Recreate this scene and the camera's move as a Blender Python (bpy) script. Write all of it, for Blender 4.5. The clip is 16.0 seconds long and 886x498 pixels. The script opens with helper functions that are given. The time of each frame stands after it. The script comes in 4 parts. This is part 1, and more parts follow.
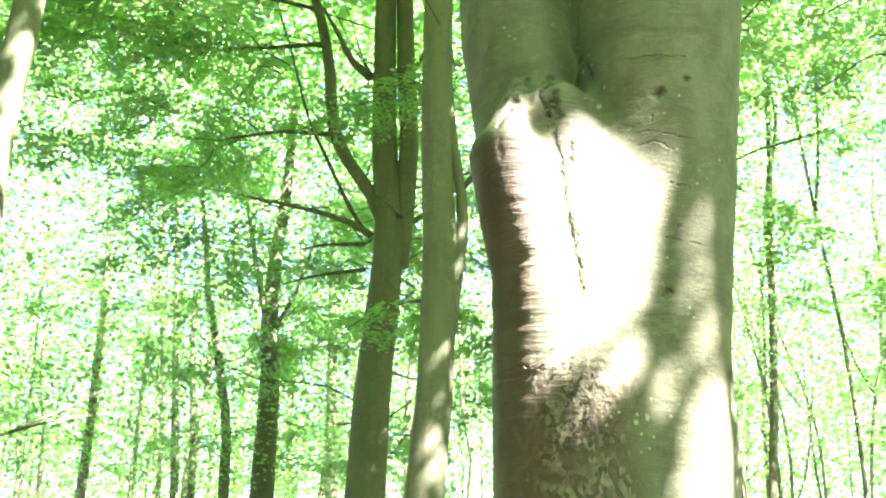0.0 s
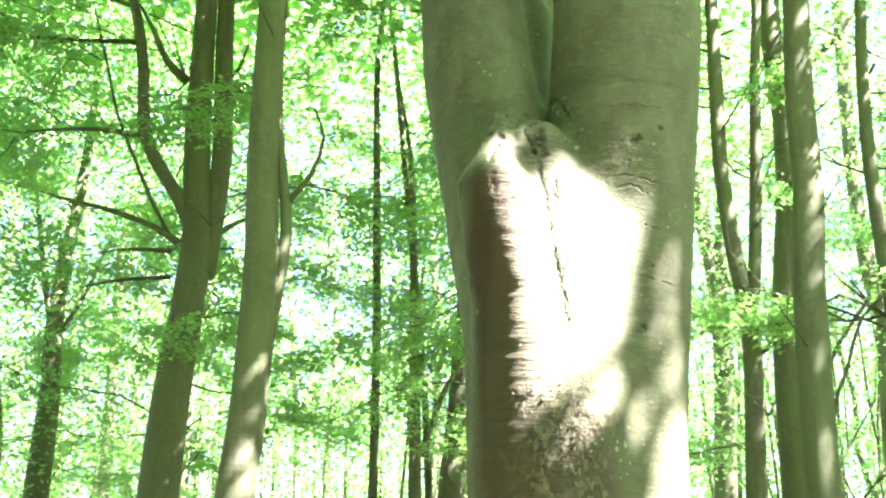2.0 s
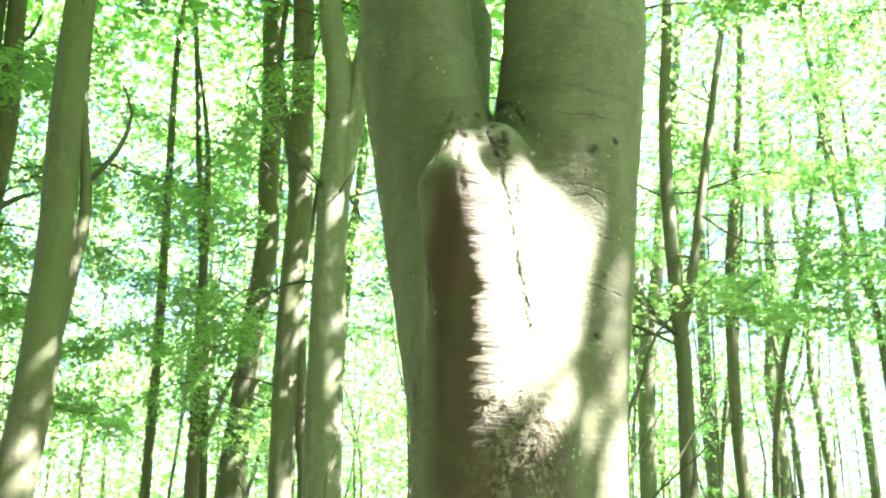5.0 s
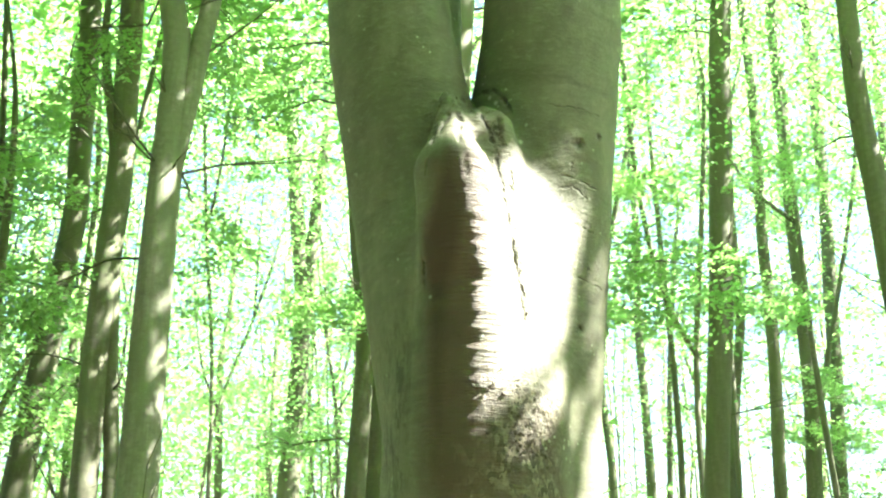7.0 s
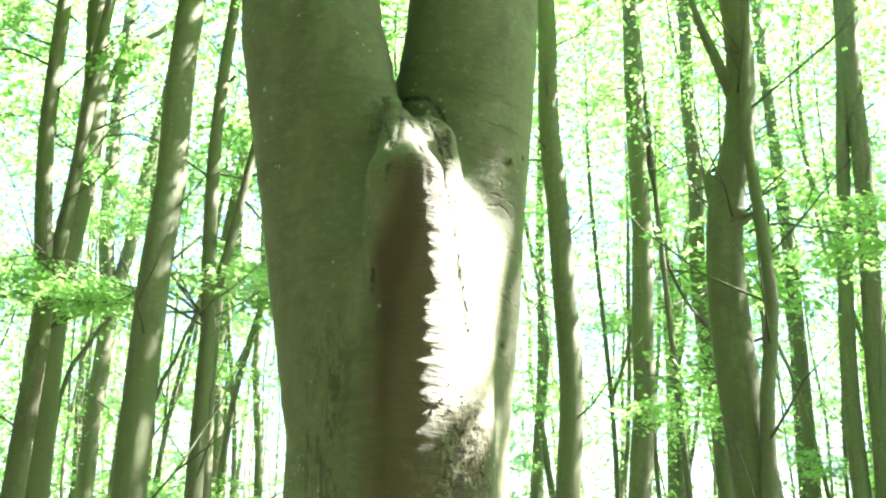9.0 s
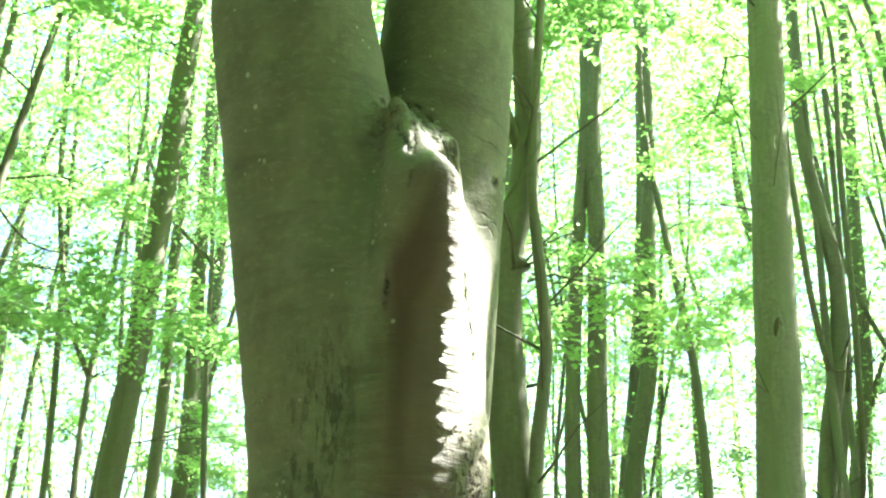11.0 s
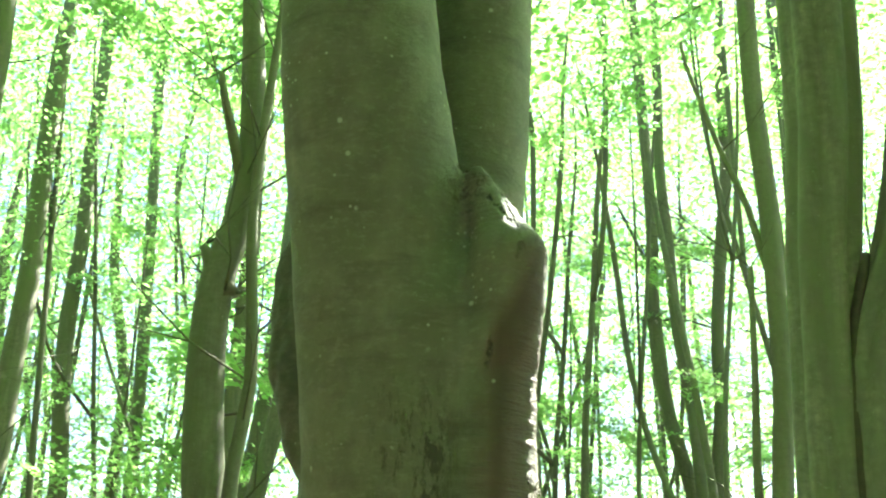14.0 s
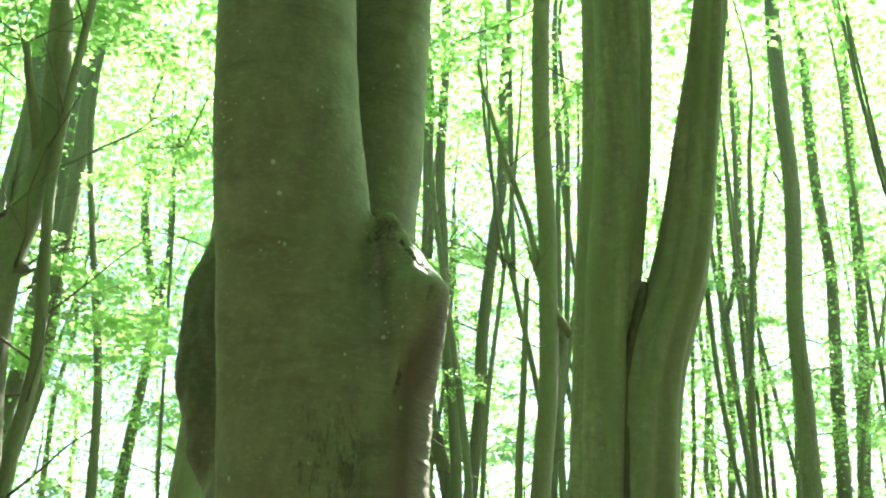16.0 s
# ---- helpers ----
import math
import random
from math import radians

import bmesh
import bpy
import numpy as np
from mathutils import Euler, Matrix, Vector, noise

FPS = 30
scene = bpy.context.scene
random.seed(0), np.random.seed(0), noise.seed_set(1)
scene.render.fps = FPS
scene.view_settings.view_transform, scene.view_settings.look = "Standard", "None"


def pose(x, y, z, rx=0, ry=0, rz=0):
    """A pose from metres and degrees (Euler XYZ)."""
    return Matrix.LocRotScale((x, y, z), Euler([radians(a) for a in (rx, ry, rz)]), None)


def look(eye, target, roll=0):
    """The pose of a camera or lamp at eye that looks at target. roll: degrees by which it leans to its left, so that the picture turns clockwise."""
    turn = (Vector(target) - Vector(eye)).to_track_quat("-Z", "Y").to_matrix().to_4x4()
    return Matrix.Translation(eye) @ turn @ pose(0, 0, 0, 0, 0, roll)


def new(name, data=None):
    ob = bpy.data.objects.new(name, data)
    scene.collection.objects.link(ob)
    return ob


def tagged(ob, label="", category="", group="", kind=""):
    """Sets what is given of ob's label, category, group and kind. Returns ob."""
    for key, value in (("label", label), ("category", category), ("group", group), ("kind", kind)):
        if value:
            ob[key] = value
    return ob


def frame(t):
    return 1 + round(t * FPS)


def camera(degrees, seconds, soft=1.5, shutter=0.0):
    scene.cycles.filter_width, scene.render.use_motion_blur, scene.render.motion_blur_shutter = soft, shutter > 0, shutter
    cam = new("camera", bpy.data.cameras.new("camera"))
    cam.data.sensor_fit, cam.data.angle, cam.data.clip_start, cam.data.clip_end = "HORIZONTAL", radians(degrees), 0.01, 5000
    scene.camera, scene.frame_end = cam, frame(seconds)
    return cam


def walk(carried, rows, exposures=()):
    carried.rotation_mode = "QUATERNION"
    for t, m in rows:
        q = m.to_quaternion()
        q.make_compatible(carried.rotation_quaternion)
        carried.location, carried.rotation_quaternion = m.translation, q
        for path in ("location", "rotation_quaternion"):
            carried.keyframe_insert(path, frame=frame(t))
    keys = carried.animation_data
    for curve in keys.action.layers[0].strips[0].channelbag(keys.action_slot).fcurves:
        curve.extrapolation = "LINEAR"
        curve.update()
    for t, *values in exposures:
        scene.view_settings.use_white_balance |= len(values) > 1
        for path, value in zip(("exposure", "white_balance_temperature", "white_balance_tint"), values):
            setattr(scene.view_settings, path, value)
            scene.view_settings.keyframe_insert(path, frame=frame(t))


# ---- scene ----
cam = camera(43.50, 16.0, soft=2.2)
# seconds, eye, pitch, roll, heading
PATH = [
    (0, (-0.186, -2.709, 1.555), 17.20, 0.99, 0.93),
    (0.5, (-0.348, -2.712, 1.550), 18.10, 1.06, -1.29),
    (1, (-0.544, -2.728, 1.539), 18.39, 1.14, -3.96),
    (1.5, (-0.677, -2.739, 1.547), 18.35, 1.07, -7.52),
    (2, (-0.699, -2.742, 1.547), 18.22, 0.92, -10.91),
    (2.5, (-0.725, -2.743, 1.547), 18.17, 0.90, -13.75),
    (3, (-0.756, -2.746, 1.541), 18.12, 0.89, -16.02),
    (3.2, (-0.770, -2.739, 1.539), 18.10, 0.87, -16.86),
    (5.3, (-1.218, -2.504, 1.568), 18.33, 0.85, -25.16),
    (5.5, (-1.278, -2.483, 1.573), 18.31, 0.83, -26.63),
    (6, (-1.384, -2.451, 1.578), 18.19, 0.82, -30.31),
    (6.5, (-1.458, -2.388, 1.575), 18.11, 0.75, -33.08),
    (7, (-1.531, -2.252, 1.557), 17.95, 0.76, -34.46),
    (7.5, (-1.641, -2.104, 1.573), 17.89, 0.86, -36.32),
    (8, (-1.780, -1.991, 1.600), 17.83, 0.77, -40.21),
    (8.5, (-1.957, -1.856, 1.618), 17.78, 0.94, -46.86),
    (9, (-2.026, -1.737, 1.614), 17.57, 0.83, -53.31),
    (9.2, (-2.042, -1.666, 1.601), 17.47, 0.96, -55.07),
    (11.3, (-2.226, -0.953, 1.610), 20.01, 0.64, -70.86),
    (11.5, (-2.244, -0.882, 1.606), 20.13, 0.70, -72.35),
    (12, (-2.301, -0.682, 1.601), 21.01, 0.69, -75.90),
    (12.5, (-2.366, -0.519, 1.629), 21.46, 0.58, -78.14),
    (13, (-2.451, -0.322, 1.636), 21.64, 0.72, -81.05),
    (13.5, (-2.542, -0.151, 1.653), 21.58, 0.72, -85.70),
    (14, (-2.576, 0.007, 1.622), 21.36, 0.70, -90.23),
    (14.5, (-2.653, 0.143, 1.645), 21.29, 0.64, -93.92),
    (15, (-2.762, 0.221, 1.652), 21.22, 0.62, -96.63),
    (15.5, (-2.863, 0.315, 1.643), 21.12, 0.62, -99.98),
    (16, (-2.898, 0.428, 1.623), 20.90, 0.63, -103.27),
]
walk(cam, [(t, Matrix.Translation(eye) @ pose(0, 0, 0, 0, 0, yaw) @ pose(0, 0, 0, 90 + pitch) @ pose(0, 0, 0, 0, 0, roll)) for t, eye, pitch, roll, yaw in PATH],
     [(0.0, 4.45, 6500, 8.0), (3.2, 4.45, 6500, 6.5), (5.5, 4.36, 6500, 3.5), (9.0, 4.28, 6500, 0.5), (11.5, 4.2, 6500, -0.5), (16.0, 3.98, 6500, -1.5)])
# ---- path ends ----

# ---- light ----
SUN_AZ, SUN_EL = radians(-40), radians(50)
SUN = Vector((math.cos(SUN_EL) * math.cos(SUN_AZ), math.cos(SUN_EL) * math.sin(SUN_AZ), math.sin(SUN_EL)))
world = bpy.data.worlds.new("sky")
scene.world = world
world.use_nodes = True
sky = world.node_tree.nodes.new("ShaderNodeTexSky")
sky.sky_type = "NISHITA"
sky.sun_disc = False
sky.sun_elevation = SUN_EL
sky.sun_rotation = math.pi / 2 - SUN_AZ
background = world.node_tree.nodes["Background"]
world.node_tree.links.new(sky.outputs[0], background.inputs[0])
background.inputs[1].default_value = 0.028
lamp = bpy.data.lights.new("sun", "SUN")
lamp.energy, lamp.angle, lamp.color = 5.0, radians(0.53), (1.0, 0.95, 0.86)
new("sun", lamp).matrix_world = look(SUN * 60, (0, 0, 0))


# ---- materials ----
def material(name):
    m = bpy.data.materials.new(name)
    m.use_nodes = True
    nt = m.node_tree
    return m, nt, nt.nodes["Principled BSDF"]


def node(nt, kind, **values):
    n = nt.nodes.new(kind)
    for key, value in values.items():
        if key in n.inputs:
            n.inputs[key].default_value = value
    return n


def noise_tex(nt, vec, scale, detail=4.0, rough=0.6):
    n = node(nt, "ShaderNodeTexNoise", Scale=scale, Detail=detail, Roughness=rough)
    nt.links.new(vec, n.inputs["Vector"])
    return n.outputs["Fac"]


def ramp(nt, fac, *stops):
    n = nt.nodes.new("ShaderNodeValToRGB")
    while len(n.color_ramp.elements) < len(stops):
        n.color_ramp.elements.new(0.5)
    for e, (pos, col) in zip(n.color_ramp.elements, stops):
        e.position, e.color = pos, (col, col, col, 1) if isinstance(col, float) else (*col, 1)
    nt.links.new(fac, n.inputs[0])
    return n.outputs[0]


def mix(nt, fac, a, b, how="MIX"):
    n = nt.nodes.new("ShaderNodeMix")
    n.data_type, n.blend_type = "RGBA", how
    for value, slot in ((fac, n.inputs[0]), (a, n.inputs[6]), (b, n.inputs[7])):
        if isinstance(value, bpy.types.NodeSocket):
            nt.links.new(value, slot)
        else:
            slot.default_value = value if isinstance(value, float) else (*value, 1)
    return n.outputs[2]


def maths(nt, how, a, b=0.0):
    n = nt.nodes.new("ShaderNodeMath")
    n.operation = how
    for value, slot in ((a, n.inputs[0]), (b, n.inputs[1])):
        if isinstance(value, bpy.types.NodeSocket):
            nt.links.new(value, slot)
        else:
            slot.default_value = value
    return n.outputs[0]


def bumped(nt, bsdf, height, strength, distance):
    n = node(nt, "ShaderNodeBump", Strength=strength, Distance=distance)
    nt.links.new(height, n.inputs["Height"])
    nt.links.new(n.outputs[0], bsdf.inputs["Normal"])


def stretched(nt, vec, x, y, z):
    n = nt.nodes.new("ShaderNodeMapping")
    n.inputs["Scale"].default_value = (x, y, z)
    nt.links.new(vec, n.inputs[0])
    return n.outputs[0]


def bark_material(name, dark, light, moss):
    """Thin smooth beech bark: soft blotches, faint upright streaks, pale lichen spots."""
    m, nt, bsdf = material(name)
    at = nt.nodes.new("ShaderNodeNewGeometry").outputs["Position"]
    own = nt.nodes.new("ShaderNodeObjectInfo").outputs["Random"]
    big = noise_tex(nt, stretched(nt, at, 1, 1, 0.35), 2.2)
    streak = noise_tex(nt, stretched(nt, at, 1, 1, 0.12), 16.0, 4.0)
    fine = noise_tex(nt, stretched(nt, at, 1, 1, 1.5), 11.0, 6.0, 0.65)
    col = mix(nt, ramp(nt, fine, (0.3, 0.0), (0.72, 1.0)), dark, light)
    col = mix(nt, ramp(nt, streak, (0.35, 0.0), (0.65, 0.6)), col, tuple(0.75 * c for c in dark))
    col = mix(nt, ramp(nt, big, (0.42, 0.0), (0.62, 0.85)), col, moss)
    spot = noise_tex(nt, at, 26.0, 2.0)
    col = mix(nt, ramp(nt, spot, (0.69, 0.0), (0.74, 0.5)), col, (0.34, 0.34, 0.28))
    col = mix(nt, maths(nt, "MULTIPLY", own, 0.5), col, dark)
    nt.links.new(col, bsdf.inputs["Base Color"])
    bsdf.inputs["Roughness"].default_value = 0.75
    bumped(nt, bsdf, maths(nt, "ADD", fine, streak), 0.35, 0.02)
    return m


BARK = bark_material("beech_bark", (0.095, 0.092, 0.064), (0.205, 0.195, 0.14), (0.12, 0.135, 0.07))
PALE_BARK = bark_material("pale_beech_bark", (0.125, 0.122, 0.092), (0.275, 0.265, 0.205), (0.14, 0.15, 0.095))
TWIG = bark_material("twig_bark", (0.065, 0.06, 0.043), (0.14, 0.13, 0.093), (0.08, 0.09, 0.048))


def leaf_material(name, front, through_it):
    m, nt, bsdf = material(name)
    geo = nt.nodes.new("ShaderNodeNewGeometry")
    vary = geo.outputs["Random Per Island"]
    own = nt.nodes.new("ShaderNodeObjectInfo").outputs["Random"]
    base = mix(nt, vary, front, tuple(c * 1.6 for c in front))
    thin = mix(nt, vary, through_it, (through_it[0] * 1.3, through_it[1] * 1.1, through_it[2]))
    thin = mix(nt, maths(nt, "MULTIPLY", own, 0.4), thin, (through_it[0] * 0.7, through_it[1] * 0.8, through_it[2]))
    nt.links.new(base, bsdf.inputs["Base Color"])
    bsdf.inputs["Roughness"].default_value = 0.5
    tr = nt.nodes.new("ShaderNodeBsdfTranslucent")
    nt.links.new(thin, tr.inputs[0])
    both = nt.nodes.new("ShaderNodeAddShader")
    nt.links.new(bsdf.outputs[0], both.inputs[0])
    nt.links.new(tr.outputs[0], both.inputs[1])
    nt.links.new(both.outputs[0], nt.nodes["Material Output"].inputs[0])
    return m


LEAF = leaf_material("beech_leaf", (0.056, 0.105, 0.031), (0.167, 0.307, 0.1))


# folds of bark between the fork and the burr, and the cracks below them
FOLDS = [
    [(-0.054, -0.156, 2.743), (-0.057, -0.172, 2.711), (-0.098, -0.229, 2.636)],
    [(0.154, 0.057, 2.917), (0.125, -0.016, 2.909), (0.127, -0.068, 2.898), (0.137, -0.100, 2.866), (0.147, -0.115, 2.818)],
    [(-0.039, -0.024, 2.800), (-0.012, -0.031, 2.851), (-0.041, -0.106, 2.825), (0.054, -0.035, 2.860)],
    [(-0.088, -0.109, 2.737), (-0.119, -0.151, 2.672), (-0.154, -0.182, 2.580), (-0.124, -0.128, 2.460), (-0.114, -0.114, 2.353), (-0.117, -0.108, 2.264)],
    [(-0.076, -0.150, 2.738), (-0.104, -0.160, 2.691), (-0.141, -0.176, 2.640)],
    [(0.123, -0.007, 2.863), (0.008, -0.180, 2.743), (0.024, -0.190, 2.683)],
]
SPLITS = [
    [(-0.096, -0.244, 2.592), (-0.091, -0.246, 2.561), (-0.088, -0.231, 2.519)],
    [(0.021, -0.193, 2.715), (0.042, -0.194, 2.630), (0.054, -0.197, 2.565), (0.065, -0.212, 2.439), (0.084, -0.219, 2.314), (0.096, -0.226, 2.229), (0.082, -0.226, 2.199)],
    [(0.040, -0.200, 2.710), (0.051, -0.194, 2.674)],
    [(0.085, -0.202, 2.609), (0.077, -0.204, 2.561), (0.089, -0.210, 2.541)],
    [(0.238, -0.189, 2.603), (0.284, -0.206, 2.613), (0.323, -0.211, 2.584)],
    [(0.255, -0.203, 2.514), (0.302, -0.205, 2.506), (0.358, -0.204, 2.496)],
    [(0.274, -0.209, 2.688), (0.279, -0.206, 2.635)],
    [(0.295, -0.200, 2.256), (0.294, -0.195, 2.206)],
    [(-0.097, 0.036, 2.169), (-0.095, 0.037, 2.080), (-0.095, 0.021, 1.944)],
]


def trunk_material():
    """Smooth old beech bark: grey-green blotches, lichen specks, a brown stain down the ridge, cracks, scars and flakes."""
    m, nt, bsdf = material("old_beech_bark")
    at = nt.nodes.new("ShaderNodeNewGeometry").outputs["Position"]
    sep = nt.nodes.new("ShaderNodeSeparateXYZ")
    nt.links.new(at, sep.inputs[0])
    x, y, z = sep.outputs
    big = noise_tex(nt, at, 3.0, 5.0)
    mid = noise_tex(nt, stretched(nt, at, 1, 1, 0.6), 11.0, 5.0, 0.65)
    grain = noise_tex(nt, stretched(nt, at, 1, 1, 2.2), 34.0, 6.0, 0.7)
    streak = noise_tex(nt, stretched(nt, at, 1, 1, 0.14), 30.0, 3.0)
    fine = noise_tex(nt, at, 160.0, 4.0, 0.7)
    col = mix(nt, ramp(nt, mid, (0.32, 0.0), (0.66, 1.0)), (0.096, 0.087, 0.063), (0.19, 0.175, 0.13))
    blot = noise_tex(nt, stretched(nt, at, 1, 1, 0.7), 5.5, 8.0, 0.75)
    col = mix(nt, ramp(nt, blot, (0.5, 0.0), (0.66, 0.5)), col, (0.074, 0.068, 0.047))
    col = mix(nt, ramp(nt, big, (0.38, 0.0), (0.62, 0.8)), col, (0.118, 0.116, 0.074))
    col = mix(nt, ramp(nt, streak, (0.4, 0.0), (0.7, 0.35)), col, (0.1, 0.1, 0.066))
    col = mix(nt, ramp(nt, grain, (0.52, 0.0), (0.72, 0.5)), col, (0.25, 0.235, 0.18))
    wob = maths(nt, "MULTIPLY", maths(nt, "SUBTRACT", noise_tex(nt, stretched(nt, at, 1, 1, 0.6), 9.0), 0.5), 0.14)
    wig = maths(nt, "MULTIPLY", maths(nt, "SUBTRACT", noise_tex(nt, at, 38.0, 3.0), 0.5), 0.05)

    def near(value, centre, inner, outer):
        """1 within inner of the centre, 0 beyond outer."""
        off = maths(nt, "ABSOLUTE", maths(nt, "SUBTRACT", value, centre))
        n = nt.nodes.new("ShaderNodeMapRange")
        n.inputs[1].default_value, n.inputs[2].default_value, n.inputs[3].default_value, n.inputs[4].default_value = inner, outer, 1.0, 0.0
        nt.links.new(off, n.inputs[0])
        return n.outputs[0]

    def both(*masks):
        out = masks[0]
        for one in masks[1:]:
            out = maths(nt, "MULTIPLY", out, one)
        return out

    band = noise_tex(nt, stretched(nt, at, 0.5, 0.5, 2.6), 4.2, 5.0, 0.65)
    col = mix(nt, ramp(nt, band, (0.54, 0.0), (0.66, 0.55)), col, (0.06, 0.056, 0.038))
    # brown stain: a smear below the burr, wider towards the ground
    def below(value, full, none):
        """1 under the first bound, 0 over the second."""
        n = nt.nodes.new("ShaderNodeMapRange")
        n.inputs[1].default_value, n.inputs[2].default_value, n.inputs[3].default_value, n.inputs[4].default_value = full, none, 1.0, 0.0
        nt.links.new(value, n.inputs[0])
        return n.outputs[0]

    back = maths(nt, "ADD", y, maths(nt, "ADD", maths(nt, "MULTIPLY", wob, 0.7), maths(nt, "MULTIPLY", maths(nt, "MAXIMUM", maths(nt, "SUBTRACT", z, 2.2), 0.0), 0.27)))
    side = maths(nt, "SUBTRACT", maths(nt, "ADD", x, maths(nt, "MULTIPLY", wob, 0.5)), maths(nt, "MULTIPLY", maths(nt, "MAXIMUM", maths(nt, "SUBTRACT", 2.1, z), 0.0), 0.35))
    stain = both(below(back, -0.135, -0.06), below(side, -0.05, 0.04), below(maths(nt, "ADD", z, wig), 2.585, 2.63))
    foot = both(near(maths(nt, "ADD", x, wob), 0.05, 0.1, 0.2), near(maths(nt, "ADD", z, wob), 1.5, 0.42, 0.62), near(y, -0.5, 0.36, 0.44))
    col = mix(nt, maths(nt, "MULTIPLY", maths(nt, "MAXIMUM", stain, foot), 0.95), col, mix(nt, mid, (0.05, 0.031, 0.025), (0.1, 0.064, 0.051)))
    # a narrow, darker brown strip down the ridge's edge, below the burr
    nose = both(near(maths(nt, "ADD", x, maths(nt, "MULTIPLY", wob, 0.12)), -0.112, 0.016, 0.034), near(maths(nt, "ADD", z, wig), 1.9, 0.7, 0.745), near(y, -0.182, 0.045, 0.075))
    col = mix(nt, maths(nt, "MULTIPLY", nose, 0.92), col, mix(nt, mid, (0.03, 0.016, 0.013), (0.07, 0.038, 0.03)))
    # pale scuffed bark on the burr
    crown = both(near(maths(nt, "ADD", z, wig), 2.72, 0.06, 0.09), near(x, -0.02, 0.06, 0.1), near(y, -0.13, 0.07, 0.1))
    col = mix(nt, maths(nt, "MULTIPLY", crown, 0.55), col, mix(nt, grain, (0.13, 0.11, 0.085), (0.28, 0.24, 0.2)))
    # the dark weathered lips of the wound on the far side
    wound = both(near(maths(nt, "ADD", y, wob), 0.6, 0.235, 0.28), near(x, 0.45, 0.3, 0.34), near(z, 2.4, 0.42, 0.5))
    col = mix(nt, maths(nt, "MULTIPLY", wound, 0.6), col, mix(nt, ramp(nt, grain, (0.4, 0.0), (0.65, 1.0)), (0.01, 0.008, 0.006), (0.05, 0.04, 0.03)))
    # lichen specks of two sizes
    dots = []
    for scale, low, high, cut_at in ((15.0, 0.07, 0.13, 0.52), (42.0, 0.12, 0.2, 0.56)):
        speck = node(nt, "ShaderNodeTexVoronoi", Scale=scale)
        nt.links.new(at, speck.inputs["Vector"])
        dots.append(maths(nt, "MULTIPLY", ramp(nt, speck.outputs["Distance"], (low, 1.0), (high, 0.0)), ramp(nt, noise_tex(nt, at, 6.0), (cut_at, 0.0), (cut_at + 0.05, 0.75))))
    col = mix(nt, maths(nt, "MAXIMUM", dots[0], dots[1]), col, (0.4, 0.41, 0.33))
    # fine brown flakes below the sunlit face
    flakes = node(nt, "ShaderNodeTexVoronoi", Scale=105.0)
    nt.links.new(stretched(nt, at, 1, 1, 0.6), flakes.inputs["Vector"])
    scaly = both(near(maths(nt, "ADD", x, wob), 0.08, 0.06, 0.14), near(maths(nt, "ADD", z, wob), 1.85, 0.18, 0.28), near(y, -0.5, 0.42, 0.46))
    chip = nt.nodes.new("ShaderNodeSeparateColor")
    nt.links.new(flakes.outputs["Color"], chip.inputs[0])
    patchy = maths(nt, "MULTIPLY", scaly, ramp(nt, noise_tex(nt, at, 18.0, 4.0), (0.38, 0.0), (0.55, 1.0)))
    col = mix(nt, maths(nt, "MULTIPLY", patchy, 0.85), col, mix(nt, ramp(nt, chip.outputs[0], (0.3, 0.0), (0.95, 1.0)), (0.045, 0.033, 0.024), (0.24, 0.2, 0.15)))
    # cracks and scars
    broken = ramp(nt, noise_tex(nt, at, 30.0, 3.0), (0.42, 0.0), (0.49, 1.0))
    front = near(y, -0.5, 0.42, 0.46)

    def vec(how, a, c):
        n = nt.nodes.new("ShaderNodeVectorMath")
        n.operation = how
        for value, slot in ((a, n.inputs[0]), (c, n.inputs[1])):
            if isinstance(value, bpy.types.NodeSocket):
                nt.links.new(value, slot)
            else:
                slot.default_value = value
        return n.outputs["Value" if how in ("DOT_PRODUCT", "LENGTH") else "Vector"]

    def stroke(a, c, wide):
        """1 on the line from a to c, 0 beyond its width."""
        a, way = Vector(a), Vector(c) - Vector(a)
        off = vec("SUBTRACT", wavy, a)
        t = maths(nt, "DIVIDE", vec("DOT_PRODUCT", off, way), way.length_squared)
        clamp = nt.nodes.new("ShaderNodeClamp")
        nt.links.new(t, clamp.inputs[0])
        back = nt.nodes.new("ShaderNodeVectorMath")
        back.operation = "SCALE"
        back.inputs[0].default_value = way
        nt.links.new(clamp.outputs[0], back.inputs["Scale"])
        return near(vec("LENGTH", vec("SUBTRACT", off, back.outputs[0]), (0, 0, 0)), 0.0, wide * 0.35, wide)

    shake = node(nt, "ShaderNodeTexNoise", Scale=32.0, Detail=3.0)
    nt.links.new(at, shake.inputs["Vector"])
    sway = nt.nodes.new("ShaderNodeVectorMath")
    sway.operation = "MULTIPLY_ADD"
    nt.links.new(shake.outputs["Color"], sway.inputs[0])
    sway.inputs[1].default_value, sway.inputs[2].default_value = (0.03, 0.03, 0.03), (-0.015, -0.015, -0.015)
    wavy = vec("ADD", at, sway.outputs[0])
    cracks = 0.0
    for line, wide, dark in [(one, 0.011 if k in (0, 3) else 0.009, 1.0 if k in (0, 3, 5) else 0.65) for k, one in enumerate(FOLDS)] + [(one, 0.0085 if k < 4 else 0.0048, 1.0 if k < 4 else 0.4) for k, one in enumerate(SPLITS)]:
        for a, c in zip(line, line[1:]):
            cracks = maths(nt, "MAXIMUM", cracks, maths(nt, "MULTIPLY", stroke(a, c, wide), dark))
